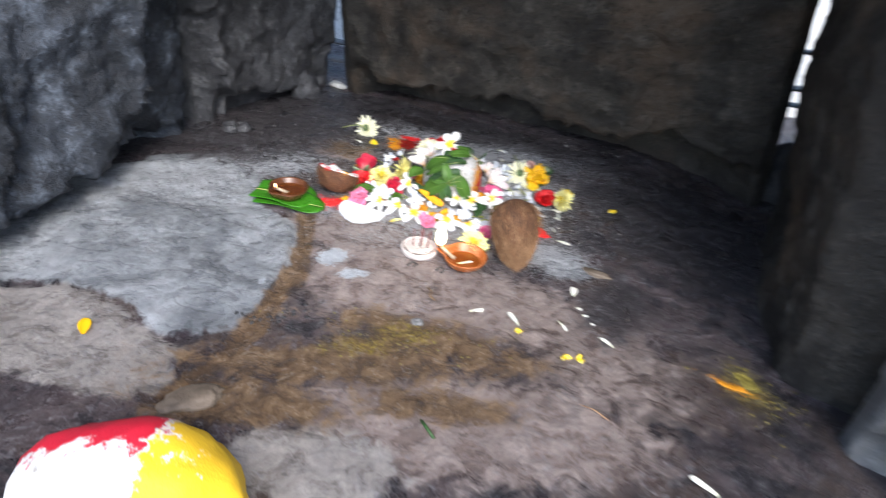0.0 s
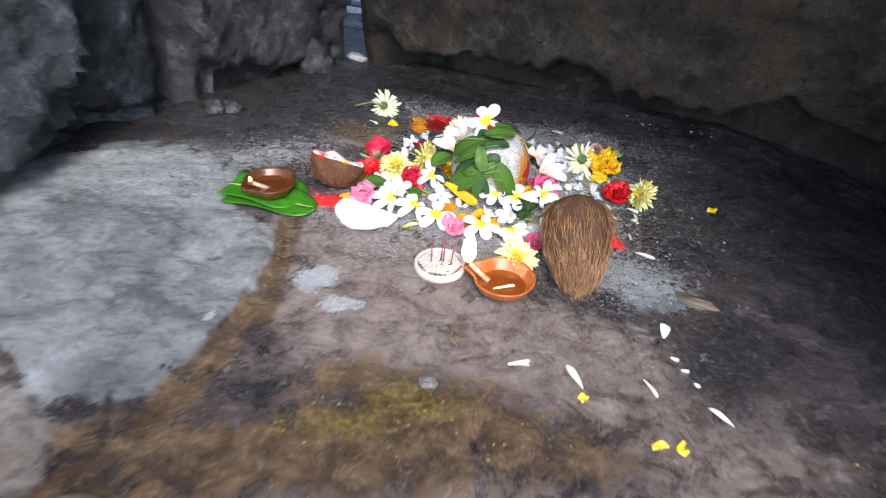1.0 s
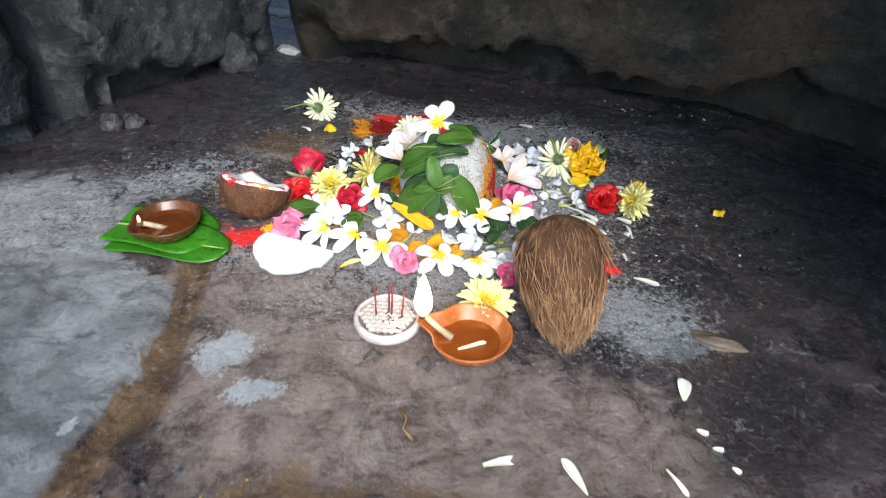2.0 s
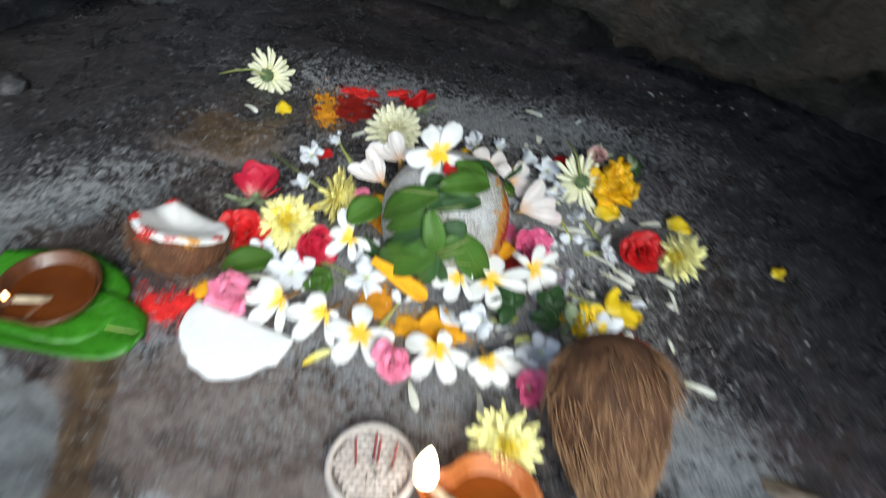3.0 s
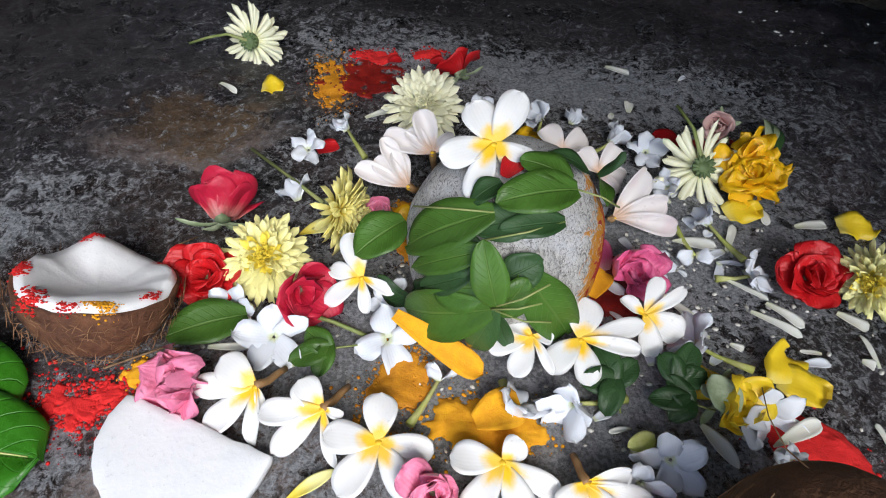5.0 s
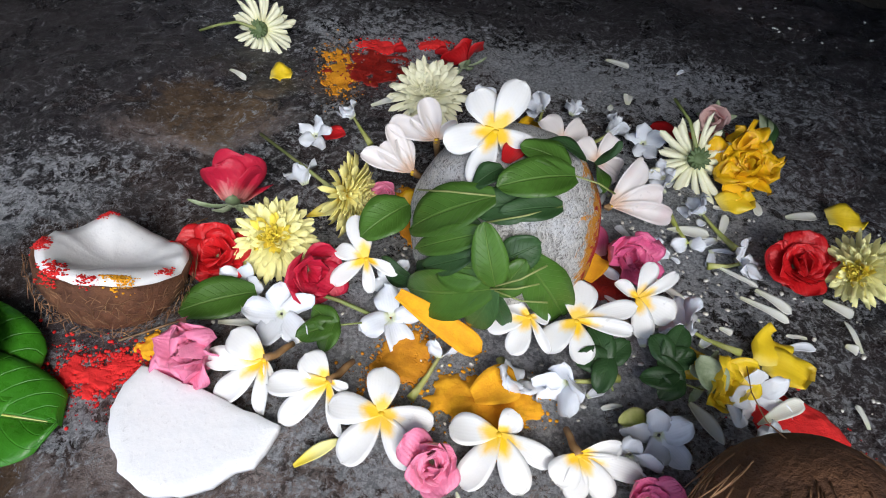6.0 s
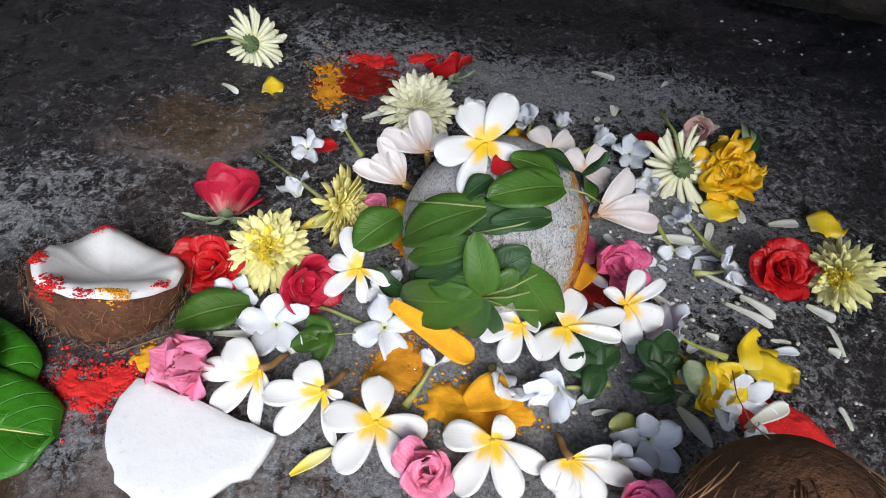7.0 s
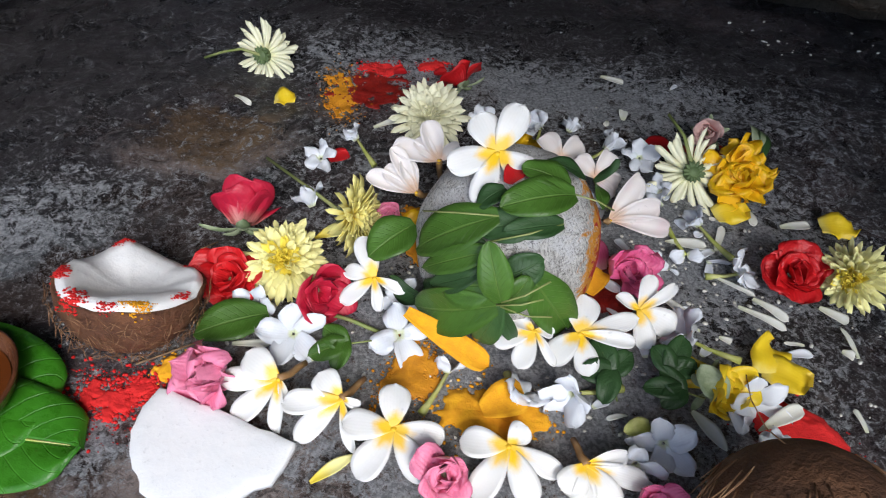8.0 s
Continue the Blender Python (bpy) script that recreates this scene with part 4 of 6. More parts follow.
plumeria((0.0788, 0.9997, 0.012), [(-0.0238, 0.002, 0.0006, 0.0184), (0.009, 0.0088, 0.0029, 0.0149), (0.0259, -0.0126, -0.0041, 0.0131), (0.011, -0.0252, -0.008, 0.0167), (-0.0172, -0.0236, -0.0077, 0.0184)], None, PLUMERIA, "white plumeria flower touched with turmeric on one petal", seed=3)
plumeria((-0.0425, 1.033, 0.016), [(-0.0301, -0.0006, -0.0003, 0.0158), (-0.0182, 0.0109, 0.0063, 0.0189), (-0.0218, -0.019, -0.0109, 0.0164), (0.0025, -0.0245, -0.012, 0.0101), (0.0062, -0.0091, -0.0053, 0.00693)], (0.0106, 0.0155, -0.01), PLUMERIA, "white plumeria tilted on its brown tube", seed=4)
plumeria((-0.008, 1.022, 0.016), [(-0.03, -0.0025, -0.0014, 0.0152), (-0.0122, 0.0108, 0.0062, 0.0176), (-0.0223, -0.018, -0.0104, 0.0152), (0.0077, -0.0236, -0.012, 0.00791), (0.0097, -0.0022, -0.0013, 0.00669)], (0.0099, 0.0174, -0.01), PLUMERIA, "white plumeria tilted on its brown tube", seed=5)
plumeria((0.1167, 0.9902, 0.014), [(-0.011, -0.012, -0.0048, 0.0185), (0.0196, 0.0046, 0.0019, 0.00956), (0.0294, -0.0078, -0.0031, 0.0131), (0.014, -0.018, -0.0073, 0.0155), (-0.003, -0.0191, -0.0077, 0.0137)], (-0.003, 0.0161, -0.008), PLUMERIA, "half open white plumeria on bare rock", seed=6)
plumeria((0.0963, 1.063, 0.022), [(-0.0224, -0.0066, -0.0027, 0.0141), (-0.0093, -0.0191, -0.0077, 0.0147), (0.0104, -0.0011, -0.0005, 0.00767), (0.0106, -0.0177, -0.0071, 0.00703), (-0.0126, 0.0058, 0.0024, 0.0115)], None, PLUMERIA, "white plumeria half hidden under green leaves", seed=7)
plumeria((0.1224, 1.063, 0.02), [(0.0031, 0.0201, 0.0081, 0.0228), (-0.0185, -0.0146, -0.0059, 0.0182), (0.0038, -0.0214, -0.0086, 0.0156), (0.0336, 0.0083, 0.0033, 0.0124), (0.0301, -0.0041, -0.0017, 0.0104)], None, PLUMERIA, "white plumeria with one curled back petal", seed=8)
plumeria((0.1598, 1.08, 0.02), [(0.0079, 0.0161, 0.0113, 0.0124), (0.0217, 0.012, 0.0084, 0.00964), (0.0207, -0.0085, -0.006, 0.0193), (0.0038, -0.018, -0.0126, 0.0145), (-0.0127, 0.0063, 0.0044, 0.00964)], None, PLUMERIA, "white plumeria lying on its side by red powder", seed=9)
plumeria((0.0032, 1.101, 0.018), [(-0.0075, 0.0213, 0.0123, 0.0177), (-0.0177, 0.0039, 0.0022, 0.0123), (-0.0191, -0.0132, -0.0076, 0.0136), (0.0044, -0.0168, -0.0097, 0.00885), (0.0186, -0.0071, -0.0041, 0.00817)], None, PLUMERIA, "white plumeria with folded upright petals", seed=10)
plumeria((0.0409, 1.179, 0.045), [(-0.0291, 0.0047, 0.0067, 0.0163), (-0.0085, 0.0138, 0.0196, 0.0171), (0.012, 0.0061, 0.0087, 0.0126), (-0.0154, 0.0071, 0.0101, 0.0134)], (0.0014, 0.026, -0.039), PLUMERIA_PINK, "pinkish white plumeria seen from behind against the stone", seed=11)
plumeria((0.0267, 1.164, 0.03), [(-0.0204, 0.0085, 0.0122, 0.0163), (-0.0163, 0.0158, 0.0226, 0.0133), (-0.0319, 0.0053, 0.0076, 0.0148), (-0.0096, 0.0113, 0.0161, 0.0148)], (0.0098, 0.0203, -0.024), PLUMERIA_PINK, "pinkish white plumeria seen from behind against the stone", seed=12)
plumeria((0.131, 1.217, 0.016), [(-0.015, 0.013, 0.0075, 0.0204), (0.0151, 0.0119, 0.0069, 0.0187), (0.0108, -0.0063, -0.0036, 0.0153)], None, PLUMERIA_PINK, "pinkish white plumeria lying behind the stone", seed=13)
plumeria((0.1533, 1.196, 0.018), [(0.0099, 0.0135, 0.0113, 0.0182), (-0.0149, 0.0087, 0.0073, 0.0165), (0.0159, -0.0025, -0.0021, 0.0149), (0.011, -0.0104, -0.0087, 0.0124)], None, PLUMERIA_PINK, "pinkish white plumeria lying behind the stone", seed=14)
plumeria((0.1594, 1.162, 0.01), [(0.019, 0.0219, 0.0219, 0.0199), (0.0406, -0.004, -0.004, 0.0159), (0.0328, 0.0077, 0.0077, 0.0191)], (-0.0026, 0.0021, -0.004), PLUMERIA_PINK, "half closed pinkish plumeria lying on its side", seed=15)

# ---- chrysanthemums ----
chrysanthemum(-0.112, 1.346, 0.014, 118, 75, 20, 0.028, CREAM, stem=[(-0.13, 1.345, 0.020), (-0.15, 1.352, 0.012), (-0.168, 1.355, 0.004)], label="cream chrysanthemum lying face down with bent stem", rings=3, seed=1, back=True)
chrysanthemum(0.034, 1.262, 0.014, 30, 260, 0, 0.030, CREAM, label="full cream chrysanthemum behind the rounded stone", rings=6, seed=2)
chrysanthemum(-0.053, 1.115, 0.014, 30, 280, 15, 0.027, PALE_LEMON, LEMON_HEART, label="lemon yellow chrysanthemum with deep yellow heart", rings=6, seed=3)
chrysanthemum(-0.018, 1.153, 0.018, 82, 340, 0, 0.026, LEMON, stem=[(-0.045, 1.18, 0.012), (-0.087, 1.222, 0.005)], label="lemon chrysanthemum on its side with long stem", rings=5, seed=4)
chrysanthemum(0.225, 1.205, 0.017, 138, 85, 0, 0.030, CREAM, stem=[(0.219, 1.225, 0.034), (0.211, 1.245, 0.038)], label="cream chrysanthemum lying face down showing green calyx", rings=3, seed=5, back=True)
chrysanthemum(0.305, 1.113, 0.016, 66, 215, 30, 0.0225, PALE_LEMON, LEMON_HEART, label="pale lemon chrysanthemum propped beside a red rose", rings=6, seed=6)
chrysanthemum(0.126, 0.924, 0.012, 36, 265, 10, 0.026, PALE_LEMON, LEMON_HEART, label="bright yellow chrysanthemum behind the burning clay lamp", rings=5, seed=7)

# ---- roses ----
rose(-0.088, 1.150, 0.010, 62, 95, 0, 0.034, CRIMSON, 12, 56, "crimson rose lying on its side with pale calyx", 1, True)
rose(-0.085, 1.104, 0.008, 24, 260, 40, 0.024, RED, 16, 26, "open bright red rose facing up", 2)
rose(-0.033, 1.096, 0.012, 62, 320, 30, 0.026, CRIMSON, 11, 46, "deep crimson rose lying on its side", 3)
rose(-0.079, 1.040, 0.010, 40, 250, 10, 0.0235, PINK, 13, 34, "pale pink rose with pointed petals", 4, False, 0.005, "pointed")
rose(0.046, 0.987, 0.006, 30, 270, 70, 0.0185, PINK, 13, 46, "crumpled pink rose between two plumerias", 5, False, 0.002)
rose(0.162, 1.119, 0.008, 44, 300, 15, 0.021, PINK_DEEP, 11, 24, "ruffled deep pink rose beside the stone", 6, False, 0.003)
rose(0.271, 1.119, 0.008, 26, 262, 25, 0.025, RED, 18, 24, "open bright red rose on ash-dusted rock", 7)
rose(0.060, 1.318, 0.010, 55, 120, 0, 0.023, RED, 10, 36, "red rose lying on its side with stem", 8, True)
rose(0.262, 1.208, 0.010, 32, 280, 30, 0.028, GOLD, 34, 14, "ruffled golden yellow rose", 9, True, 0.0042, broad=0.6)
rose(0.256, 1.262, 0.008, 55, 230, 0, 0.018, BLUSH, 9, 60, "small red and white rose bud", 10, True)
rose(0.196, 1.035, 0.008, 40, 300, 10, 0.021, YELLOW, 9, 36, "crumpled yellow rose with green sepals", 11, True, 0.003)
rose(0.148, 0.972, 0.006, 30, 270, 0, 0.018, PINK_DEEP, 9, 40, "pink rose beside the whole coconut", 12)
rose(0.012, 1.160, 0.010, 50, 240, 0, 0.017, PINK, 8, 50, "small pink rose bud beside the stone", 13)

# ---- small white flowers ----
jasmine(-0.047, 1.222, 24, 260, 10, 0.015, 10, label="small white five-petalled flower lying flat", seed=1)
jasmine(-0.022, 1.246, 50, 150, 0, 0.014, 40, stem=0.03, stem_dir=300, seed=2)
jasmine(0.077, 1.280, 40, 250, 30, 0.015, 35, seed=3)
jasmine(0.124, 1.272, 45, 200, 0, 0.017, 42, stem=0.026, stem_dir=255, seed=4)
jasmine(0.172, 1.245, 50, 30, 0, 0.016, 38, stem=0.024, stem_dir=215, seed=5)
jasmine(0.197, 1.236, 35, 250, 15, 0.018, 30, seed=6)
jasmine(0.225, 1.166, 55, 140, 30, 0.016, 35, stem=0.032, stem_dir=300, seed=7)
jasmine(0.208, 1.138, 40, 260, 0, 0.013, 12, stem=0.03, stem_dir=100, seed=8, petals=2)
jasmine(0.238, 1.122, 40, 340, 20, 0.016, 14, stem=0.02, stem_dir=180, seed=9)
jasmine(0.192, 1.072, 50, 160, 15, 0.020, 30, stem=0.032, stem_dir=335, seed=10)
jasmine(0.217, 1.032, 45, 280, 40, 0.020, 22, seed=11)
jasmine(0.162, 1.006, 40, 250, 25, 0.020, 16, seed=12)
jasmine(0.118, 1.034, 62, 230, 0, 0.022, 38, stem=0.03, stem_dir=10, label="cupped white flower lying face down", seed=13)
jasmine(-0.066, 1.088, 40, 255, 0, 0.019, 26, seed=14)
jasmine(-0.042, 1.068, 36, 280, 30, 0.021, 22, seed=15)
jasmine(-0.046, 1.172, 50, 120, 0, 0.017, 44, seed=16)
jasmine(0.020, 1.069, 20, 260, 20, 0.021, -8, label="white petals spotted with red powder", seed=17, petals=4)
jasmine(0.086, 1.026, 40, 60, 0, 0.019, 30, stem=0.022, stem_dir=100, label="torn white flower dusted with turmeric", seed=18, petals=4)
jasmine(0.020, 1.096, 40, 250, 50, 0.015, 4, seed=19)
jasmine(0.048, 1.045, 70, 80, 0, 0.014, 20, stem=0.028, stem_dir=240, label="limp white flower bud on a yellow stalk", seed=20, petals=3)
jasmine(0.222, 1.006, 40, 200, 0, 0.011, 35, seed=21)
jasmine(0.146, 1.268, 60, 60, 30, 0.014, 36, seed=22)
jasmine(0.205, 1.198, 45, 200, 10, 0.014, 30, seed=23)
jasmine(0.180, 1.128, 50, 280, 10, 0.012, 30, seed=24)
jasmine(0.145, 0.995, 60, 250, 10, 0.016, 20, seed=25)

# ---- loose petals among the flowers ----
CR, YE, JA = "slender cream petal on the rock floor", "crumpled yellow rose petal on the rock floor", "limp white petal on ash-dusted rock"
loose_petal(-0.089, 1.306, 0.018, 0.018, 10, YELLOW, 0.0, "rose", 14, label=YE, seed=1)
loose_petal(-0.122, 1.297, 0.022, 0.005, 320, IVORY, label=CR, seed=2, curl=16)
loose_petal(0.0, 1.270, 0.024, 0.007, 25, IVORY, label=CR, seed=3)
loose_petal(-0.034, 1.228, 0.016, 0.014, 30, RED, 0.0, "rose", 14, label="small red rose petal on the rock floor", seed=4)
loose_petal(0.110, 1.240, 0.022, 0.02, 80, GOLD, 0.004, "rose", 20, label="curled golden petal among white flowers", seed=5)
loose_petal(0.195, 1.292, 0.014, 0.008, 80, IVORY, label=CR, seed=6)
loose_petal(0.197, 1.350, 0.022, 0.008, 330, IVORY, label=CR, seed=7)
loose_petal(0.252, 1.180, 0.024, 0.018, 10, YELLOW, 0.001, "rose", 16, label=YE, seed=8)
loose_petal(0.238, 1.158, 0.026, 0.006, 65, IVORY, 0.0, label=CR, seed=9)
loose_petal(0.296, 1.170, 0.022, 0.008, 5, IVORY, label=CR, seed=10)
loose_petal(0.323, 1.166, 0.024, 0.020, 350, YELLOW, 0.001, "rose", 14, label=YE, seed=11)
loose_petal(0.403, 1.109, 0.013, 0.013, 60, YELLOW, 0.001, "rose", 16, label="small folded yellow petal on bare dark rock", seed=12)
loose_petal(0.291, 1.072, 0.022, 0.004, 95, IVORY, label=CR, seed=13)
loose_petal(0.243, 1.088, 0.030, 0.006, 325, IVORY, 0.001, label=CR, seed=14)
loose_petal(0.250, 1.094, 0.024, 0.007, 315, IVORY, 0.002, label=CR, seed=15)
loose_petal(0.234, 1.114, 0.028, 0.004, 325, IVORY, label=CR, seed=16)
loose_petal(0.290, 1.092, 0.018, 0.008, 320, IVORY, 0.0, label=CR, seed=17)
loose_petal(0.235, 1.058, 0.024, 0.022, 70, YELLOW, 0.004, "rose", 24, label=YE, seed=18)
loose_petal(0.241, 1.046, 0.024, 0.02, 330, YELLOW, 0.003, "rose", 18, label=YE, seed=19)
loose_petal(0.187, 1.048, 0.024, 0.018, 340, YELLOW, 0.003, "rose", 18, label=YE, seed=20)
loose_petal(0.229, 1.020, 0.032, 0.009, 25, IVORY, 0.004, "drop", 8, label="white petal lying across red powder", seed=21)
loose_petal(0.189, 1.014, 0.026, 0.009, 300, IVORY, 0.001, "pointed", label=CR, seed=22)
loose_petal(0.206, 1.020, 0.016, 0.008, 280, JASMINE, 0.0, label=JA, seed=23)
loose_petal(0.151, 1.112, 0.018, 0.008, 320, JASMINE, 0.002, "drop", label=JA, seed=24)
loose_petal(0.188, 1.100, 0.028, 0.006, 310, IVORY, 0.001, label=CR, seed=25)
loose_petal(0.212, 1.150, 0.028, 0.010, 350, IVORY, 0.001, "drop", label=CR, seed=26)
loose_petal(0.184, 1.176, 0.018, 0.008, 30, JASMINE, 0.0, label=JA, seed=27)
loose_petal(-0.010, 0.991, 0.026, 0.007, 35, PALE_LEMON, 0.001, "pointed", label="pale yellow pointed petal on the rock floor", seed=28)
leaf_blade((0.024, 1.074, 0.022), (0.0705, 1.048, 0.008), 0.0145, TURMERIC, "long petal thickly covered with orange turmeric", "fallen petals", (0, -0.5, 0.85), 8, 0.2, "turmeric_covered_petal", 0.002, "strap", seed=29)
loose_petal(0.079, 1.027, 0.026, 0.022, 20, TURMERIC, 0.004, "rose", 24, "turmeric_covered_petal", "curled petal thickly covered with orange turmeric", 0.35, 30)
loose_petal(-0.066, 1.062, 0.022, 0.005, 0, IVORY, 0.001, label=CR, seed=31)
loose_petal(-0.028, 1.058, 0.014, 0.004, 85, IVORY, 0.001, label=CR, seed=32)
loose_petal(-0.028, 1.146, 0.026, 0.012, 25, PALE_LEMON, 0.008, "drop", label="pale yellow petal between two chrysanthemums", seed=33)
loose_petal(-0.070, 1.112, 0.020, 0.010, 200, IVORY, 0.008, "strap", label=CR, seed=34)
loose_petal(-0.100, 1.128, 0.010, 0.007, 90, JASMINE, 0.0, label=JA, seed=35)
loose_petal(0.024, 1.158, 0.026, 0.016, 40, GOLD, 0.004, "rose", 18, label="orange petal tucked against the stone", seed=36)
loose_petal(0.080, 1.112, 0.016, 0.012, 60, RED, 0.0, "rose", 10, label="red petal under the leaves on the stone", seed=37, z=0.0945)
loose_petal(0.146, 1.135, 0.026, 0.016, 100, PINK_DEEP, 0.004, "rose", 20, label="pink petal tucked against the stone", seed=38)
loose_petal(0.143, 1.112, 0.022, 0.014, 60, TURMERIC, 0.004, "rose", 20, "turmeric_covered_petal", "petal rubbed with orange turmeric", seed=39)
loose_petal(0.215, 1.252, 0.022, 0.02, 150, RED, 0.002, "rose", 18, label="red rose petal behind a cream chrysanthemum", seed=40)
loose_petal(0.006, 1.351, 0.012, 0.010, 20, RED, 0.0, "rose", 10, label="small red rose petal on the rock floor", seed=41)
loose_petal(0.042, 1.352, 0.012, 0.012, 10, RED, 0.0, "rose", 10, label="small red rose petal on the rock floor", seed=42)
loose_petal(0.168, 1.148, 0.014, 0.007, 120, JASMINE, 0.0, label=JA, seed=43)
loose_petal(0.222, 1.128, 0.016, 0.006, 250, JASMINE, 0.0, label=JA, seed=44)
scrap = random.Random(77)
for k in range(46):
    px, py = scrap.gauss(0.19, 0.045), scrap.gauss(1.12, 0.065)
    if math.hypot(px - HEART.x, py - HEART.y) > 0.075:
        loose_petal(px, py, scrap.uniform(0.006, 0.017), scrap.uniform(0.003, 0.007), scrap.uniform(0, 360), scrap.choice((IVORY, JASMINE, JASMINE)), 0.0, scrap.choice(("strap", "drop", "obovate")), scrap.uniform(4, 22), label="tiny limp white petal scrap on ashy rock", seed=200 + k, group="petal scraps")
# petals on the bare floor in front
loose_petal(0.062, 0.962, 0.026, 0.007, 285, IVORY, 0.0, "drop", label=CR, seed=48)
loose_petal(0.112, 0.957, 0.022, 0.006, 275, IVORY, 0.0, label=CR, seed=49)
loose_petal(0.133, 0.762, 0.028, 0.007, 12, IVORY, label=CR, seed=50)
loose_petal(0.184, 0.754, 0.032, 0.009, 117, IVORY, 0.0, "drop", label=CR, seed=51)
loose_petal(0.288, 0.843, 0.026, 0.012, 76, IVORY, 0.0, "drop", label=CR, seed=52)
loose_petal(0.321, 0.734, 0.028, 0.008, 135, IVORY, 0.0, "drop", label=CR, seed=53)
loose_petal(0.258, 0.755, 0.024, 0.004, 295, IVORY, label=CR, seed=54)
loose_petal(0.290, 0.800, 0.009, 0.006, 330, IVORY, label=CR, seed=55)
loose_petal(0.298, 0.786, 0.008, 0.005, 350, IVORY, label=CR, seed=56)
loose_petal(0.306, 0.769, 0.007, 0.005, 320, IVORY, label=CR, seed=57)
loose_petal(0.191, 0.731, 0.010, 0.009, 40, YELLOW, 0.0, "rose", label="small yellow petal scrap on the rock floor", seed=58)
loose_petal(0.290, 0.982, 0.026, 0.007, 335, IVORY, label=CR, seed=59)
loose_petal(0.276, 1.022, 0.014, 0.004, 95, IVORY, label=CR, seed=60)
loose_petal(0.381, 0.495, 0.034, 0.010, 140, IVORY, label=CR, seed=61)
loose_petal(0.254, 0.686, 0.016, 0.008, 10, YELLOW, 0.0, "rose", label="small yellow petal scrap on the rock floor", seed=62)
loose_petal(0.272, 0.684, 0.012, 0.010, 60, YELLOW, 0.0, "rose", label="small yellow petal scrap on the rock floor", seed=63)
loose_petal(-0.372, 0.640, 0.030, 0.016, 110, GOLD, 0.001, "pointed", 10, "flower_scrap", "orange and white flower scrap on pale rock", seed=64)

# ---- small dark leaves ----
SMALL = "small dark green leaf lying among the flowers"


def lobed_leaf(x, y, z, size, azim, material, label, tilt=18, toward=260, lobes=(-58, 0, 56), seed=0):
    """A small leaf with pointed lobes from one stalk."""
    rng = random.Random(seed + 60)
    bm = bmesh.new()
    for k, a in enumerate(lobes):
        petal(bm, size * (1.0 if a == 0 else rng.uniform(0.72, 0.88)), size * rng.uniform(0.5, 0.62), 16, -20 + rng.uniform(-10, 10), "leaf", 0.12, azim + a, -0.12 * size, 0.0004 * k, 0.0005, rng.uniform(-15, 15), 0.0012, 4, 7, rng, 0.15)
    ob = thing("small_leaf", turned(x, y, z, tilt, toward), label, "leaf", "small leaves")
    part("blade", bm, material, ob)
    e = Matrix.Rotation(radians(azim), 3, 'Z') @ Vector((-0.6 * size, 0.1 * size, -0.003))
    part("stalk", tube(bmesh.new(), [(0, 0, 0), 0.5 * e, e], 0.0006), STALK, ob, "thin green stalk")
    return ob


lobed_leaf(-0.011, 1.060, 0.008, 0.025, 200, BILVA, "small bright green lobed leaf on ashy rock", seed=1)
leaf_blade((-0.058, 1.079, 0.010), (-0.098, 1.064, 0.008), 0.026, BILVA, SMALL, "small leaves", (0, -0.3, 1), seed=2)
lobed_leaf(0.139, 1.044, 0.010, 0.026, 110, BILVA_DARK, SMALL, lobes=(-70, 0, 70, 140), seed=3)
lobed_leaf(0.172, 1.046, 0.012, 0.024, 60, BILVA_DARK, SMALL, lobes=(-60, 0, 62), seed=4)
lobed_leaf(0.176, 1.034, 0.009, 0.024, 175, BILVA_DARK, SMALL, lobes=(-50, 0, 44), seed=5)
leaf_blade((0.196, 1.026, 0.014), (0.186, 1.044, 0.020), 0.016, SEPAL, "pale grey-green sepal beside a yellow rose", "small leaves", (-0.3, -0.4, 1), seed=7)
leaf_blade((0.292, 1.268, 0.012), (0.285, 1.238, 0.012), 0.014, SEPAL, "pale grey-green sepal beside a golden rose", "small leaves", (0.3, -0.5, 1), seed=8)
leaf_blade((0.298, 1.266, 0.010), (0.290, 1.234, 0.008), 0.012, BILVA_DARK, SMALL, "small leaves", (0.5, -0.5, 1), seed=9)
leaf_blade((0.156, 1.016, 0.006), (0.140, 1.010, 0.008), 0.010, STALK_YELLOW, "small yellow-green bud on the rock floor", "small leaves", (0, -0.3, 1), seed=10)


def twig(pts, radius, label, material=None, name="twig"):
    bm = tube(bmesh.new(), [(x, y, floor_z(x, y) + z) for x, y, z in pts], radius, 5)
    return solid(name, bm, material or TWIG, Matrix(), label, "twig", "twigs and stalks")


twig([(-0.128, 1.048, 0.001), (-0.105, 1.058, 0.003), (-0.083, 1.068, 0.004)], 0.0007, "thin dry stalk beside the half coconut")
twig([(-0.031, 1.085, 0.004), (-0.01, 1.078, 0.005), (0.008, 1.072, 0.003)], 0.0013, "green flower stalk on ash-dusted rock", STALK)
twig([(0.062, 0.552, 0.001), (0.068, 0.542, 0.004), (0.078, 0.53, 0.001)], 0.0022, "short dark green twig on the rock floor", BILVA_DARK)
twig([(0.056, 0.806, 0.001), (0.062, 0.797, 0.003), (0.06, 0.788, 0.002), (0.068, 0.78, 0.001)], 0.0014, "short curled brown twig on the rock floor")
twig([(0.26, 0.60, 0.001), (0.275, 0.592, 0.003), (0.29, 0.58, 0.001)], 0.0007, "thin pale straw on the rock floor", FIBRE)
twig([(-0.118, 1.118, 0.001), (-0.112, 1.13, 0.006), (-0.104, 1.14, 0.002)], 0.0004, "thin pale fibre on dark rock", FIBRE)
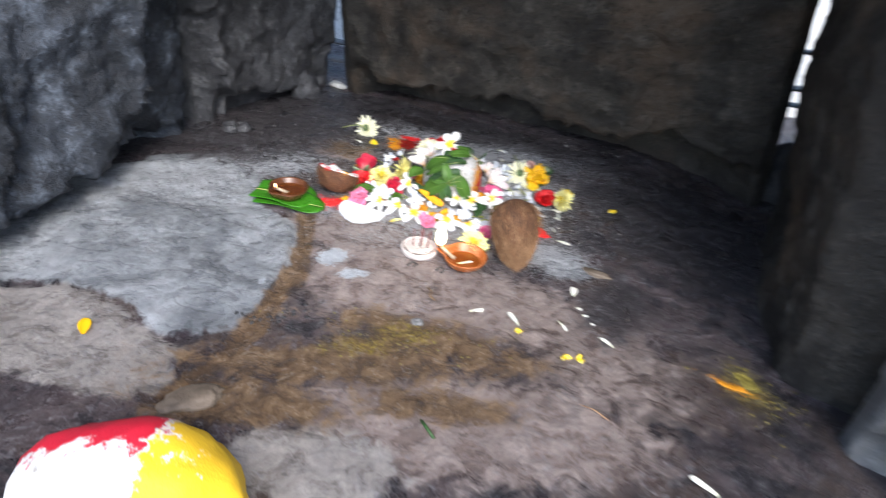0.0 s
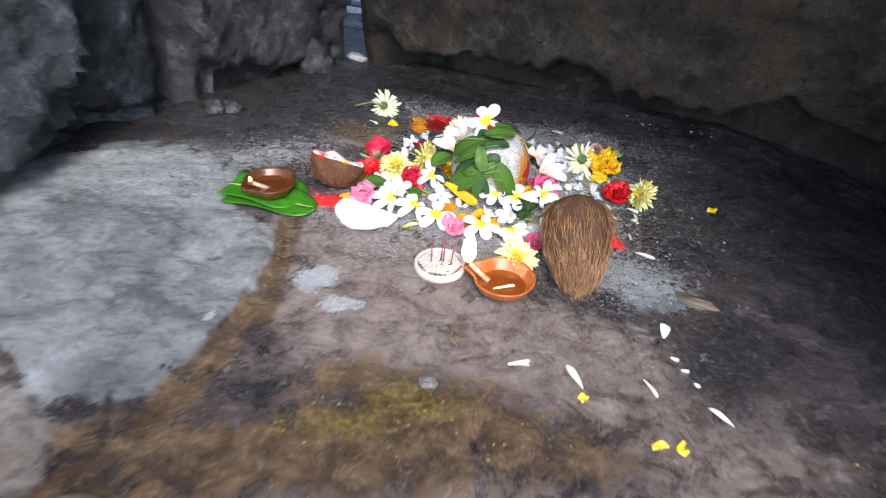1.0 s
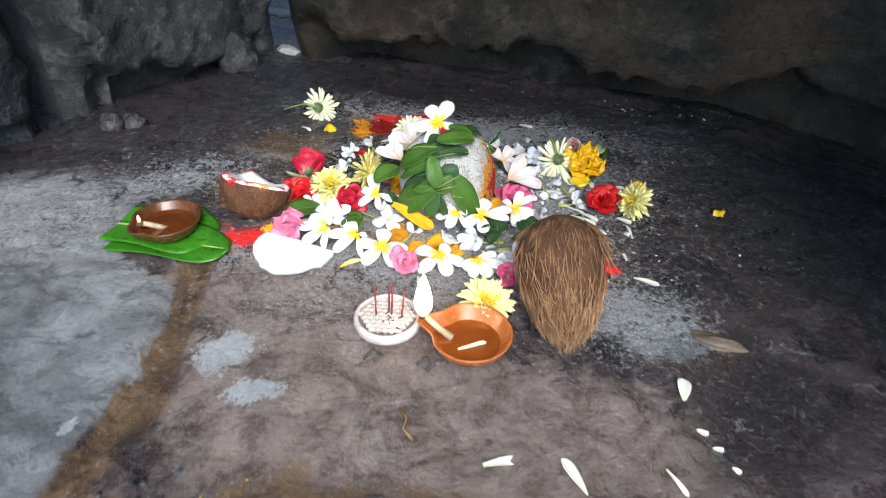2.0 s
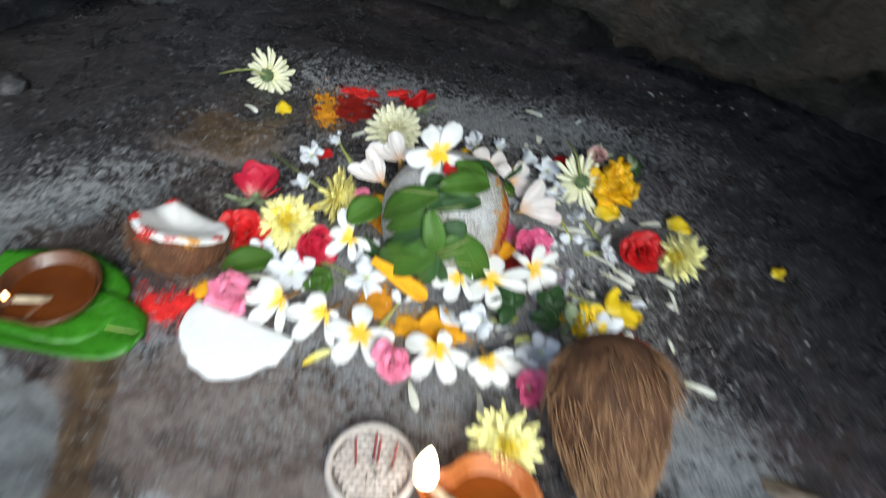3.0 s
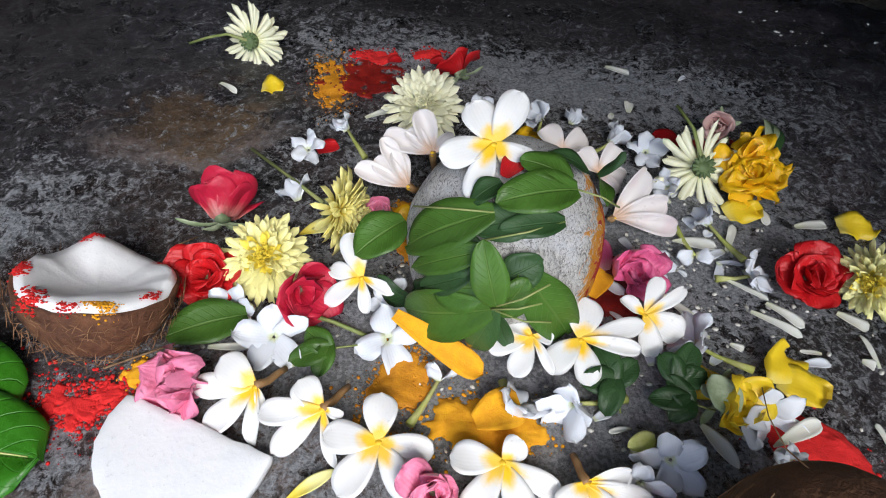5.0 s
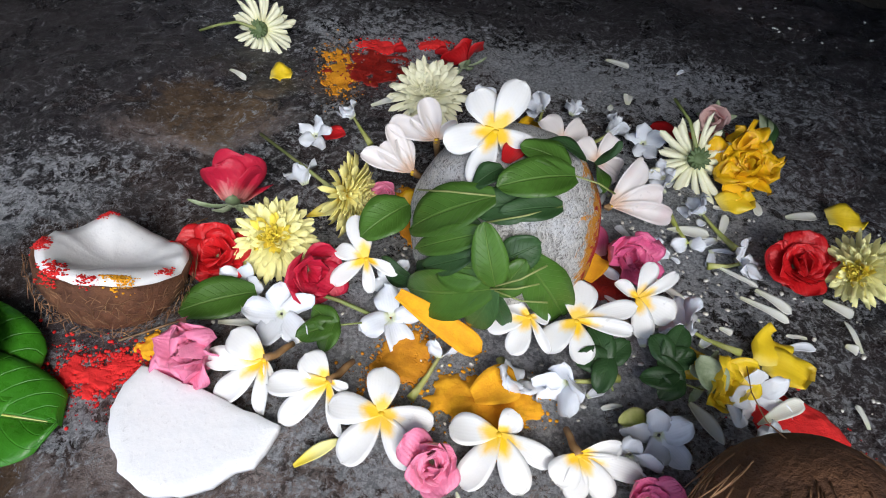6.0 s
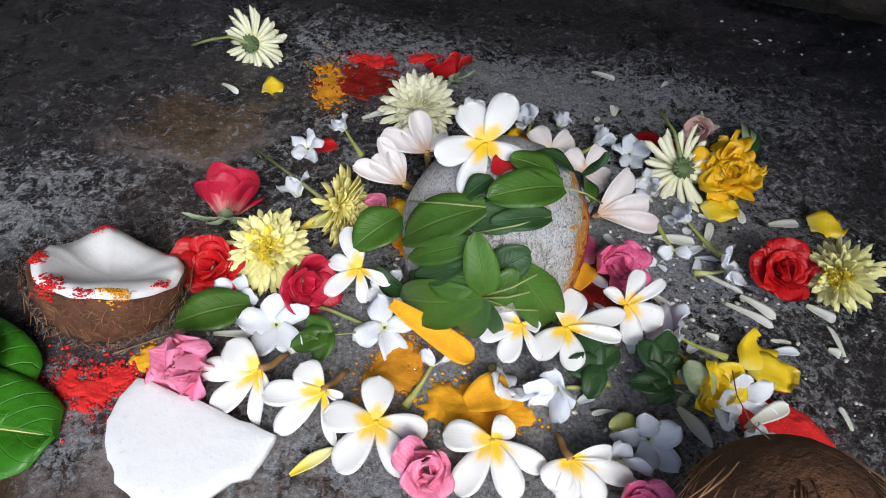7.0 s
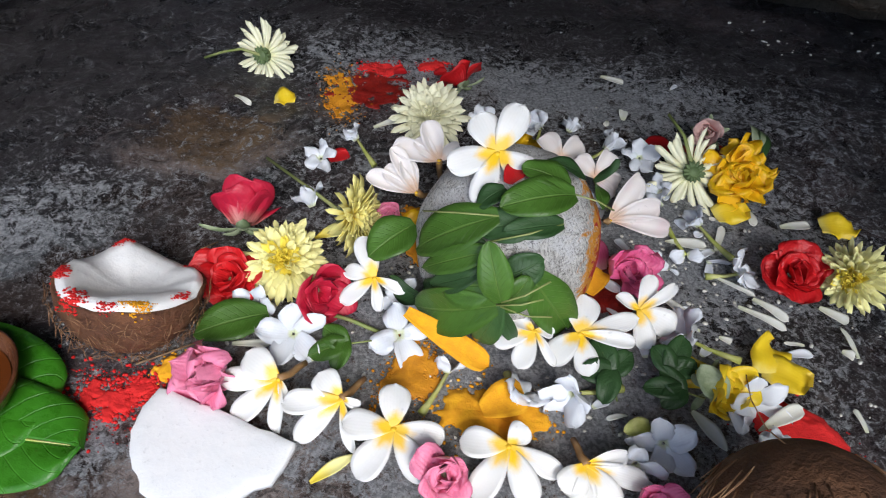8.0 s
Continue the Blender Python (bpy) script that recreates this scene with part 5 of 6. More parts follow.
twig([(0.02, 0.858, 0.001), (0.028, 0.866, 0.004), (0.036, 0.862, 0.002), (0.03, 0.855, 0.002)], 0.0016, "curl of dark incense ash on the rock", ASH_BLACK, "ash_curl")
twig([(0.066, 0.852, 0.001), (0.074, 0.858, 0.005), (0.08, 0.852, 0.003), (0.074, 0.846, 0.001)], 0.0018, "curl of dark incense ash on the rock", ASH_BLACK, "ash_curl")

# ---- powders ----
powder(-0.136, 1.027, 0.016, 0.010, -20, KUMKUM, "scattered heap of bright red kumkum powder on rock", "kumkum_powder", 0.002, 1, 1.5, 130, 2.4)
powder(-0.120, 1.034, 0.010, 0.006, 20, KUMKUM, "scattered heap of bright red kumkum powder on rock", "kumkum_powder", 0.002, 2, 0.9, 60, 2.4)
powder(-0.104, 1.047, 0.012, 0.009, 20, TURMERIC, "small orange turmeric heap beside a pink rose", "turmeric_powder", 0.003, 3, 0.6, 40)
powder(0.074, 1.021, 0.030, 0.019, -6, TURMERIC, "broad orange turmeric heap between the flowers", "turmeric_powder", 0.0035, 4, 0.55, 120, 1.4)
powder(0.026, 1.046, 0.013, 0.026, -20, TURMERIC_WET, "damp orange turmeric smear on ashy rock", "turmeric_powder", 0.0014, 5, 1.1, 80, 1.6)
powder(0.240, 1.014, 0.030, 0.014, -32, KUMKUM, "smooth bright red kumkum heap beside the coconut", "kumkum_powder", 0.004, 6, 0.4, 50, 1.3)
powder(-0.014, 1.322, 0.030, 0.022, 0, KUMKUM_WET, "dark wet red kumkum stain behind the flowers", "kumkum_powder", 0.001, 7, 1.2, 90, 1.7)
powder(-0.012, 1.356, 0.018, 0.009, 10, KUMKUM, "scattered bright red kumkum crumbs", "kumkum_powder", 0.0025, 8, 0.9, 40)
powder(0.034, 1.362, 0.012, 0.006, 10, KUMKUM, "scattered bright red kumkum crumbs", "kumkum_powder", 0.0025, 9, 0.9, 30)
powder(-0.043, 1.312, 0.012, 0.03, 10, TURMERIC_WET, "damp orange turmeric stain on dark rock", "turmeric_powder", 0.0008, 10, 1.3, 70, 1.8)
powder(0.153, 1.110, 0.014, 0.022, -20, KUMKUM_WET, "dark red kumkum spilled beside the stone", "kumkum_powder", 0.0025, 11, 0.7, 60, 1.5)
powder(0.252, 1.248, 0.018, 0.014, 0, KUMKUM_WET, "dark red kumkum spilled behind a golden rose", "kumkum_powder", 0.002, 12, 0.6, 30, 1.4)
powder(0.030, 1.150, 0.016, 0.03, 20, TURMERIC_WET, "orange turmeric at the foot of the stone", "turmeric_powder", 0.004, 13, 0.5, 30, 1.3)
powder(0.485, 0.672, 0.022, 0.007, -28, TURMERIC_WET, "orange-yellow smear on the rock at the wall foot", "turmeric_powder", 0.0012, 15, 0.9, 40, 1.8)
powder(0.515, 0.690, 0.016, 0.022, -10, MOSS, "yellow-green moss patch at the wall foot", "moss_patch", 0.0015, 16, 0.9, 40, 1.8)
powder(-0.100, 1.188, 0.010, 0.007, 0, TURMERIC_WET, "faint orange turmeric stain on dark rock", "turmeric_powder", 0.0006, 14, 0.8, 10, 1.3)


# ---- coconuts ----
def fibres(count, point, length, radius, seed, wild=0.3):
    """Many short husk hairs; point(rng) gives a place, the way the hair runs and the way out."""
    rng = random.Random(seed)
    bm = bmesh.new()
    for _ in range(count):
        p, along, out = point(rng)
        n = 5
        side = along.cross(out)
        bend, swerve = rng.uniform(-wild, wild), rng.uniform(-wild, wild)
        l = length * rng.uniform(0.5, 1.4)
        pts = []
        for k in range(n):
            f = k / (n - 1)
            pts.append(p + along * l * f + side * l * bend * f * f + out * (0.0006 + l * 0.12 * abs(swerve) * f * f))
        tube(bm, pts, [radius, radius, radius * 0.9, radius * 0.7, radius * 0.3], 3)
    return bm


def build_coconut():
    m = turned(0.191, 0.944, floor_z(0.19, 0.93) + 0.0530, 53, 95, 0)
    ob = thing("coconut", m, "whole brown coconut with fibrous husk tuft", "coconut")

    def radius(z):
        if z > 0:
            return 0.0405 * math.sqrt(max(0.0, 1 - (z / 0.041) ** 2))
        f = -z / 0.074
        return 0.0405 * (1 - f ** 3.2) ** 0.65 * (1 - 0.26 * f) if f < 1 else 0.0

    zs = [0.041, 0.0405, 0.039, 0.035, 0.029, 0.02, 0.008, -0.004, -0.016, -0.028, -0.04, -0.051, -0.059, -0.066, -0.071, -0.0738]
    prof = [(radius(z), z) for z in zs]
    prof[0], prof[-1] = (0, zs[0]), (0, zs[-1])

    def rough(t, k, r, z):
        d = 1 + 0.05 * fbm(math.cos(t) * 1.5, math.sin(t) * 1.5, z * 30) + 0.03 * math.sin(3 * t + 0.5)
        return r * d, z

    part("husk", lathe(bmesh.new(), prof[::-1], 48, rough), HUSK, ob)

    def hair(rng):
        z = rng.uniform(-0.066, 0.034) if rng.random() < 0.6 else rng.uniform(-0.068, -0.03)
        t = rng.uniform(0, 6.283)
        r = radius(z) * 1.015
        d = Vector((math.cos(t), math.sin(t), 0))
        slope = (radius(z - 0.002) - radius(z)) / 0.002
        return d * r + Vector((0, 0, z)), (Vector((0, 0, -1)) + d * max(-1.5, slope)).normalized(), d

    part("fibre", fibres(650, hair, 0.026, 0.0003, 5, 0.45), FIBRE, ob, "pale stringy husk fibres")["kind"] = "stuff"
    part("fibre", fibres(700, hair, 0.018, 0.0004, 6, 0.6), FIBRE_DARK, ob, "dark brown husk fibres")["kind"] = "stuff"

    def tuft(rng):
        t = rng.uniform(0, 6.283)
        r = rng.uniform(0.004, 0.03)
        d = Vector((math.cos(t), math.sin(t), 0))
        return d * r + Vector((0, 0, -0.066 + 0.5 * r * r / 0.03)), (Vector((0, 0, -1)) - d * 0.35).normalized(), d

    part("tuft", fibres(260, tuft, 0.016, 0.0004, 7, 0.35), FIBRE, ob, "straw coloured fibre tuft")["kind"] = "stuff"
    # one long loose hair standing off the top
    part("fibre", tube(bmesh.new(), [(-0.004, -0.02, 0.034), (-0.008, 0.01, 0.044), (-0.004, 0.03, 0.052), (0.004, 0.05, 0.06)], 0.0003, 4), FIBRE, ob)
    return ob


build_coconut()


def build_half_coconut():
    x, y = -0.129, 1.078
    m = turned(x, y, floor_z(x, y) + 0.0335, 31, 70, 0) @ Matrix.Scale(0.92, 4)
    ob = thing("half_coconut", m, "halved coconut with white kernel dabbed with red powder", "coconut")

    def lip(t):
        """Height of the broken edge round the shell."""
        return 0.009 * math.exp(-((t - 2.0) / 0.42) ** 2) + 0.004 * math.exp(-((t - 3.3) / 0.45) ** 2) + 0.004 * math.exp(-((t - 0.3) / 0.5) ** 2) + 0.0015 * fbm(math.cos(t) * 3, math.sin(t) * 3, 1.0)

    outer = [(0, -0.038), (0.013, -0.0365), (0.025, -0.031), (0.033, -0.023), (0.039, -0.012), (0.0415, 0.0), (0.041, 0.003), (0.037, 0.002)]

    def shell(t, k, r, z):
        rr = r * (1 + 0.03 * fbm(math.cos(t) * 2, math.sin(t) * 2, z * 40))
        return rr, z + (lip(t) if k >= 5 else lip(t) * 0.4 * max(0, k - 2) / 3)

    part("husk", lathe(bmesh.new(), outer, 56, shell), HUSK_DARK, ob)
    inner = [(0.0395, -0.002), (0.039, 0.0035), (0.036, 0.0064), (0.030, 0.0068), (0.023, 0.0045), (0.016, 0.001), (0.008, -0.001), (0, -0.0015)]

    def flesh(t, k, r, z):
        wide = 1 + (0.12 * math.sin(2 * t + 0.4) + 0.10 * math.cos(3 * t)) * (1 if 3 <= k <= 6 else 0.1)
        rr = r * wide * (1 + 0.02 * fbm(math.cos(t) * 2, math.sin(t) * 2, 4.0))
        return rr, z + lip(t) * (1.0 if k < 3 else (0.75, 0.4, 0.15, 0.05, 0)[min(4, k - 3)])

    part("kernel", lathe(bmesh.new(), inner, 56, flesh), KERNEL, ob, "thick white coconut kernel")

    def dab(t, r, size, material, name, seed):
        bm = bmesh.new()
        rng = random.Random(seed)
        for _ in range(150):
            a = t + rng.gauss(0, size / r * 0.55)
            q = r + rng.gauss(0, size * 0.35)
            z = lip(a % 6.283) + 0.0065 - max(0, 0.033 - q) * 0.35 - max(0, q - 0.0375) * 1.2
            s = rng.choice((0.05, 0.07, 0.1, 0.14)) * size
            ball(bm, (q * math.cos(a), q * math.sin(a), z), 1.2 * s, s, 0.5 * s, a)
        part(name, bm, material, ob, "dab of coloured powder")["kind"] = "stuff"

    dab(2.1, 0.036, 0.005, KUMKUM, "red_dab", 1)
    dab(3.5, 0.036, 0.006, KUMKUM, "red_dab", 2)
    dab(4.25, 0.040, 0.007, KUMKUM, "red_dab", 3)
    dab(4.75, 0.037, 0.005, KUMKUM, "red_dab", 4)
    dab(5.2, 0.038, 0.006, TURMERIC, "turmeric_dab", 5)
    dab(5.9, 0.036, 0.005, KUMKUM, "red_dab", 6)
    dab(0.9, 0.036, 0.002, KUMKUM, "red_dab", 7)
    dab(4.2, 0.034, 0.006, KUMKUM, "red_dab", 8)
    dab(5.1, 0.033, 0.006, TURMERIC, "turmeric_dab", 9)

    def hair(rng):
        a, t = rng.uniform(-0.035, 0.0), rng.uniform(0, 6.283)
        r = 0.0432 * math.sqrt(max(0.02, 1 - (a / 0.0405) ** 2))
        d = Vector((math.cos(t), math.sin(t), 0))
        side = Vector((-math.sin(t), math.cos(t), 0))
        return d * (r * 1.015) + Vector((0, 0, a)), (side * rng.uniform(-1, 1) + Vector((0, 0, rng.uniform(-0.6, 0.9)))).normalized(), (d + Vector((0, 0, a / 0.04))).normalized()

    part("fibre", fibres(420, hair, 0.007, 0.00026, 9, 0.5), FIBRE_DARK, ob, "short brown husk fibres")["kind"] = "stuff"
    part("fibre", fibres(40, hair, 0.008, 0.00026, 10, 0.6), FIBRE, ob, "pale husk fibres")["kind"] = "stuff"
    return ob


build_half_coconut()


def build_kernel_piece():
    """A broken flat-curved piece of white kernel lying on the floor."""
    edge = [(-0.108, 1.031), (-0.082, 1.022), (-0.055, 1.011), (-0.030, 1.001), (-0.034, 0.990), (-0.040, 0.980), (-0.047, 0.979), (-0.056, 0.971), (-0.070, 0.966), (-0.086, 0.966), (-0.100, 0.976), (-0.110, 0.991), (-0.115, 1.006), (-0.113, 1.020)]
    cx, cy = -0.074, 0.996
    bm = bmesh.new()
    rings = []
    for f, dz in ((0.985, -0.0075), (1.004, -0.004), (1.006, -0.0008), (0.997, 0.0002), (0.975, 0.0006), (0.8, 0.0008), (0.55, 0.001), (0.25, 0.001)):
        ring = []
        for i in range(len(edge) * 4):
            k, s = divmod(i, 4)
            (x0, y0), (x1, y1) = edge[k], edge[(k + 1) % len(edge)]
            px, py = x0 + (x1 - x0) * s / 4, y0 + (y1 - y0) * s / 4
            wob = 0.0012 * fbm(px * 90, py * 90, 2.0)
            qx, qy = cx + (px - cx) * f + wob, cy + (py - cy) * f + wob
            up = 0.0085 - 0.6 * ((qx - cx) ** 2 + 0.6 * (qy - cy) ** 2)
            ring.append(bm.verts.new((qx - cx, qy - cy, up + dz + 0.0005 * fbm(qx * 60, qy * 60, 5.0))))
        rings.append(ring)
    n = len(rings[0])
    for u, v in zip(rings, rings[1:]):
        for i in range(n):
            bm.faces.new((u[i], u[(i + 1) % n], v[(i + 1) % n], v[i]))
    bm.faces.new(rings[-1])
    bm.faces.new(rings[0][::-1])
    ob = thing("coconut_piece", Matrix.Translation((cx, cy, floor_z(cx, cy) + 0.001)), "broken piece of white coconut kernel on rock", "coconut piece")
    part("flesh", bm, KERNEL, ob)
    skin = bmesh.new()
    rows = [[skin.verts.new(((x - cx) * f, (y - cy) * f, dz)) for x, y in edge] for f, dz in ((0.9, -0.0006), (0.97, 0.0004), (0.9, 0.0012))]
    for u, v in zip(rows, rows[1:]):
        for i in range(len(edge)):
            skin.faces.new((u[i], u[(i + 1) % len(edge)], v[(i + 1) % len(edge)], v[i]))
    skin.faces.new(rows[-1])
    skin.faces.new(rows[0][::-1])
    part("skin", skin, HUSK_DARK, ob, "thin brown skin underneath")
    return ob


build_kernel_piece()


# ---- clay lamps, betel leaves, incense stand ----
def clay_lamp(x, y, z, radius, spout, clay, label, flame=0.04, oil=True, oil_z=0.46, beak=0.30, reach=1.18):
    ob = thing("clay_lamp", Matrix.Translation((x, y, z)), label, "oil lamp", "clay lamps")
    h = radius * 0.62
    prof = [(0, 0), (0.42 * radius, 0), (0.62 * radius, 0.12 * h), (0.86 * radius, 0.5 * h), (0.97 * radius, 0.86 * h), (1.0 * radius, 0.97 * h), (0.965 * radius, 1.0 * h), (0.92 * radius, 0.93 * h), (0.80 * radius, 0.55 * h), (0.55 * radius, 0.25 * h), (0, 0.18 * h)]
    a0 = radians(spout)

    def pinch(t, k, r, zz):
        d = (t - a0 + math.pi) % (2 * math.pi) - math.pi
        lip = math.exp(-(d / 0.26) ** 2) * min(1.0, zz / (0.8 * h))
        side = math.exp(-((abs(d) - 0.55) / 0.25) ** 2) * min(1.0, zz / (0.8 * h))
        rr = r * (1 + beak * lip - 0.06 * side) * (1 + 0.008 * fbm(math.cos(t) * 2, math.sin(t) * 2, zz * 50))
        return rr, zz - 0.05 * h * lip

    part("bowl", lathe(bmesh.new(), prof, 64, pinch), clay, ob)
    if oil:
        r = 0.80 * radius

        def surface(t, k, q, zz):
            d = (t - a0 + math.pi) % (2 * math.pi) - math.pi
            return q * (1 + 0.2 * math.exp(-(d / 0.26) ** 2)) * 1.0, zz

        part("oil", lathe(bmesh.new(), [(r, oil_z * h), (0.5 * r, oil_z * h + 0.0002), (0, oil_z * h + 0.0003)], 48, surface), OIL if clay is CLAY else OIL_DARK, ob, "amber lamp oil")
    d = Vector((math.cos(a0), math.sin(a0), 0))
    tip = d * radius * reach + Vector((0, 0, 1.12 * h))
    part("wick", tube(bmesh.new(), [d * radius * (reach - 0.68) + Vector((0.002, -0.004, 0.5 * h)), d * radius * (reach - 0.38) + Vector((0, -0.002, 0.8 * h)), d * radius * (reach - 0.13) + Vector((0, 0, 1.02 * h)), tip], [0.0034, 0.003, 0.0028, 0.0022], 8), WICK, ob, "oily cotton wick")
    bm = bmesh.new()
    bmesh.ops.create_icosphere(bm, subdivisions=2, radius=0.0036, matrix=Matrix.Translation(tip) @ Matrix.Diagonal((1, 1, 0.8, 1)))
    part("wick_tip", bm, WICK_BURNT, ob, "charred wick tip")
    if flame:
        f = flame
        bm = lathe(bmesh.new(), [(0, 0), (0.10 * f, 0.05 * f), (0.165 * f, 0.2 * f), (0.175 * f, 0.36 * f), (0.13 * f, 0.6 * f), (0.06 * f, 0.85 * f), (0, f)], 20)
        part("flame", bm, FLAME, ob, "bright steady flame", Matrix.Translation(tip + Vector((0, 0, 0.001))))
    return ob


clay_lamp(0.110, 0.876, floor_z(0.110, 0.876), 0.0365, 163, CLAY, "terracotta oil lamp filled with oil, wick burning", 0.046)
clay_lamp(-0.207, 1.020, floor_z(-0.207, 1.02) + 0.0075, 0.0355, 225, CLAY_DARK, "dark oiled clay lamp standing on betel leaves", 0.009, True, 0.6, 0.1, 0.72)
loose_petal(0.112, 0.868, 0.026, 0.0045, 22, CREAM, shape="strap", label="slender cream petal floating on lamp oil", seed=70, z=floor_z(0.11, 0.876) + 0.0122, curl=3)


def betel_leaf(a, b, width, lift, seed, bow):
    d = Vector((b[0] - a[0], b[1] - a[1], 0))
    m = Matrix.Translation((a[0], a[1], floor_z(a[0], a[1]) + lift)) @ Matrix.Rotation(math.atan2(d.y, d.x), 4, 'Z')
    ob = thing("betel_leaf", m, "glossy green betel leaf lying under the clay lamp", "leaf", "betel leaves")
    part("blade", petal(bmesh.new(), d.length, width, bow, -bow, "blunt", 0.03, 0, 0, 0, 0.0008, 2, 0.004, 12, 18, random.Random(seed), 0.10), BETEL, ob)
    b = radians(bow)
    part("midrib", tube(bmesh.new(), [(d.length * v, 0, 0.0004 + d.length * b * v * (1 - v)) for v in (0.0, 0.2, 0.4, 0.6, 0.8, 0.96)], [0.0012, 0.0011, 0.001, 0.0008, 0.0006, 0.0003]), STALK_YELLOW, ob, "pale raised midrib")


betel_leaf((-0.260, 1.010), (-0.138, 0.998), 0.060, 0.003, 3, 3)
betel_leaf((-0.268, 1.034), (-0.160, 1.016), 0.080, 0.0055, 8, 4)


def incense_stand():
    x, y = 0.036, 0.905
    ob = thing("incense_stand", Matrix.Translation((x, y, floor_z(x, y) - 0.001)) @ Matrix.Scale(1.12, 4), "round white perforated stand holding three incense sticks", "incense stand")
    part("rim", lathe(bmesh.new(), [(0, 0), (0.0262, 0), (0.0274, 0.003), (0.0272, 0.008), (0.0255, 0.0096), (0.0236, 0.0092), (0.0232, 0.0074), (0.0232, 0.004), (0, 0.004)], 44), PLASTER, ob)
    bm = bmesh.new()
    pitch, z0, z1 = 0.0052, 0.0086, 0.005
    for j in range(-5, 6):
        for i in range(-5, 6):
            cx, cy = (i + 0.5 * (j % 2)) * pitch, j * pitch * 0.866
            if math.hypot(cx, cy) > 0.0225:
                continue
            ring = lambda r, z: [bm.verts.new((cx + r * math.cos(t), cy + r * math.sin(t), z)) for t in [math.pi / 6 + math.pi / 3 * k for k in range(6)]]
            o, p, q = ring(pitch * 0.578, z0), ring(0.0016, z0), ring(0.0015, z1)
            for k in range(6):
                n = (k + 1) % 6
                bm.faces.new((o[k], o[n], p[n], p[k]))
                bm.faces.new((p[k], p[n], q[n], q[k]))
    part("perforated_top", bm, PLASTER, ob)["kind"] = "stuff"
    part("ash_bed", lathe(bmesh.new(), [(0.0231, 0.0052), (0.012, 0.0054), (0, 0.0053)], 30), ASH_GREY, ob, "grey ash under the holes")
    for px, py, tx, ty, h in ((-0.009, 0.0, -0.010, 0.003, 0.036), (0.0005, 0.003, 0.0015, 0.005, 0.038), (0.003, 0.001, 0.004, 0.004, 0.036), (0.011, -0.002, 0.0135, 0.002, 0.034)):
        part("incense_stick", tube(bmesh.new(), [(px, py, 0.004), ((px + tx) / 2, (py + ty) / 2, h * 0.5), (tx, ty, h)], 0.00075, 6), STICK, ob, "burnt down maroon incense stick")
    rng = random.Random(4)
    bm = bmesh.new()
    for _ in range(9):
        p = (rng.gauss(0.002, 0.007), rng.gauss(-0.006, 0.005), 0.0092)
        q = (p[0] + rng.uniform(-0.006, 0.006), p[1] + rng.uniform(-0.004, 0.004), 0.0094)
        tube(bm, [p, q], 0.0004, 4)
    part("ash", bm, ASH_BLACK, ob, "fallen incense ash")["kind"] = "stuff"


incense_stand()


# ---- stones ----
def pebble(name, x, y, sx, sy, sz, material, label, category="stone", seed=0, turn=0.0, sink=0.35, group="", z=None):
    bm = bmesh.new()
    bmesh.ops.create_icosphere(bm, subdivisions=4, radius=1.0)
    for v in bm.verts:
        d = 1 + (0.06 if sx > 0.1 else 0.22) * fbm(v.co.x * 1.3 + seed, v.co.y * 1.3, v.co.z * 1.3) + 0.04 * fbm(v.co.x * 7, v.co.y * 7, v.co.z * 7 + seed)
        v.co = Vector((v.co.x * sx, v.co.y * sy, v.co.z * sz)) * d
    m = Matrix.Translation((x, y, (floor_z(x, y) if z is None else z) + sz * (1 - 2 * sink))) @ Matrix.Rotation(radians(turn), 4, 'Z')
    return solid(name, bm, material, m, label, category, group)


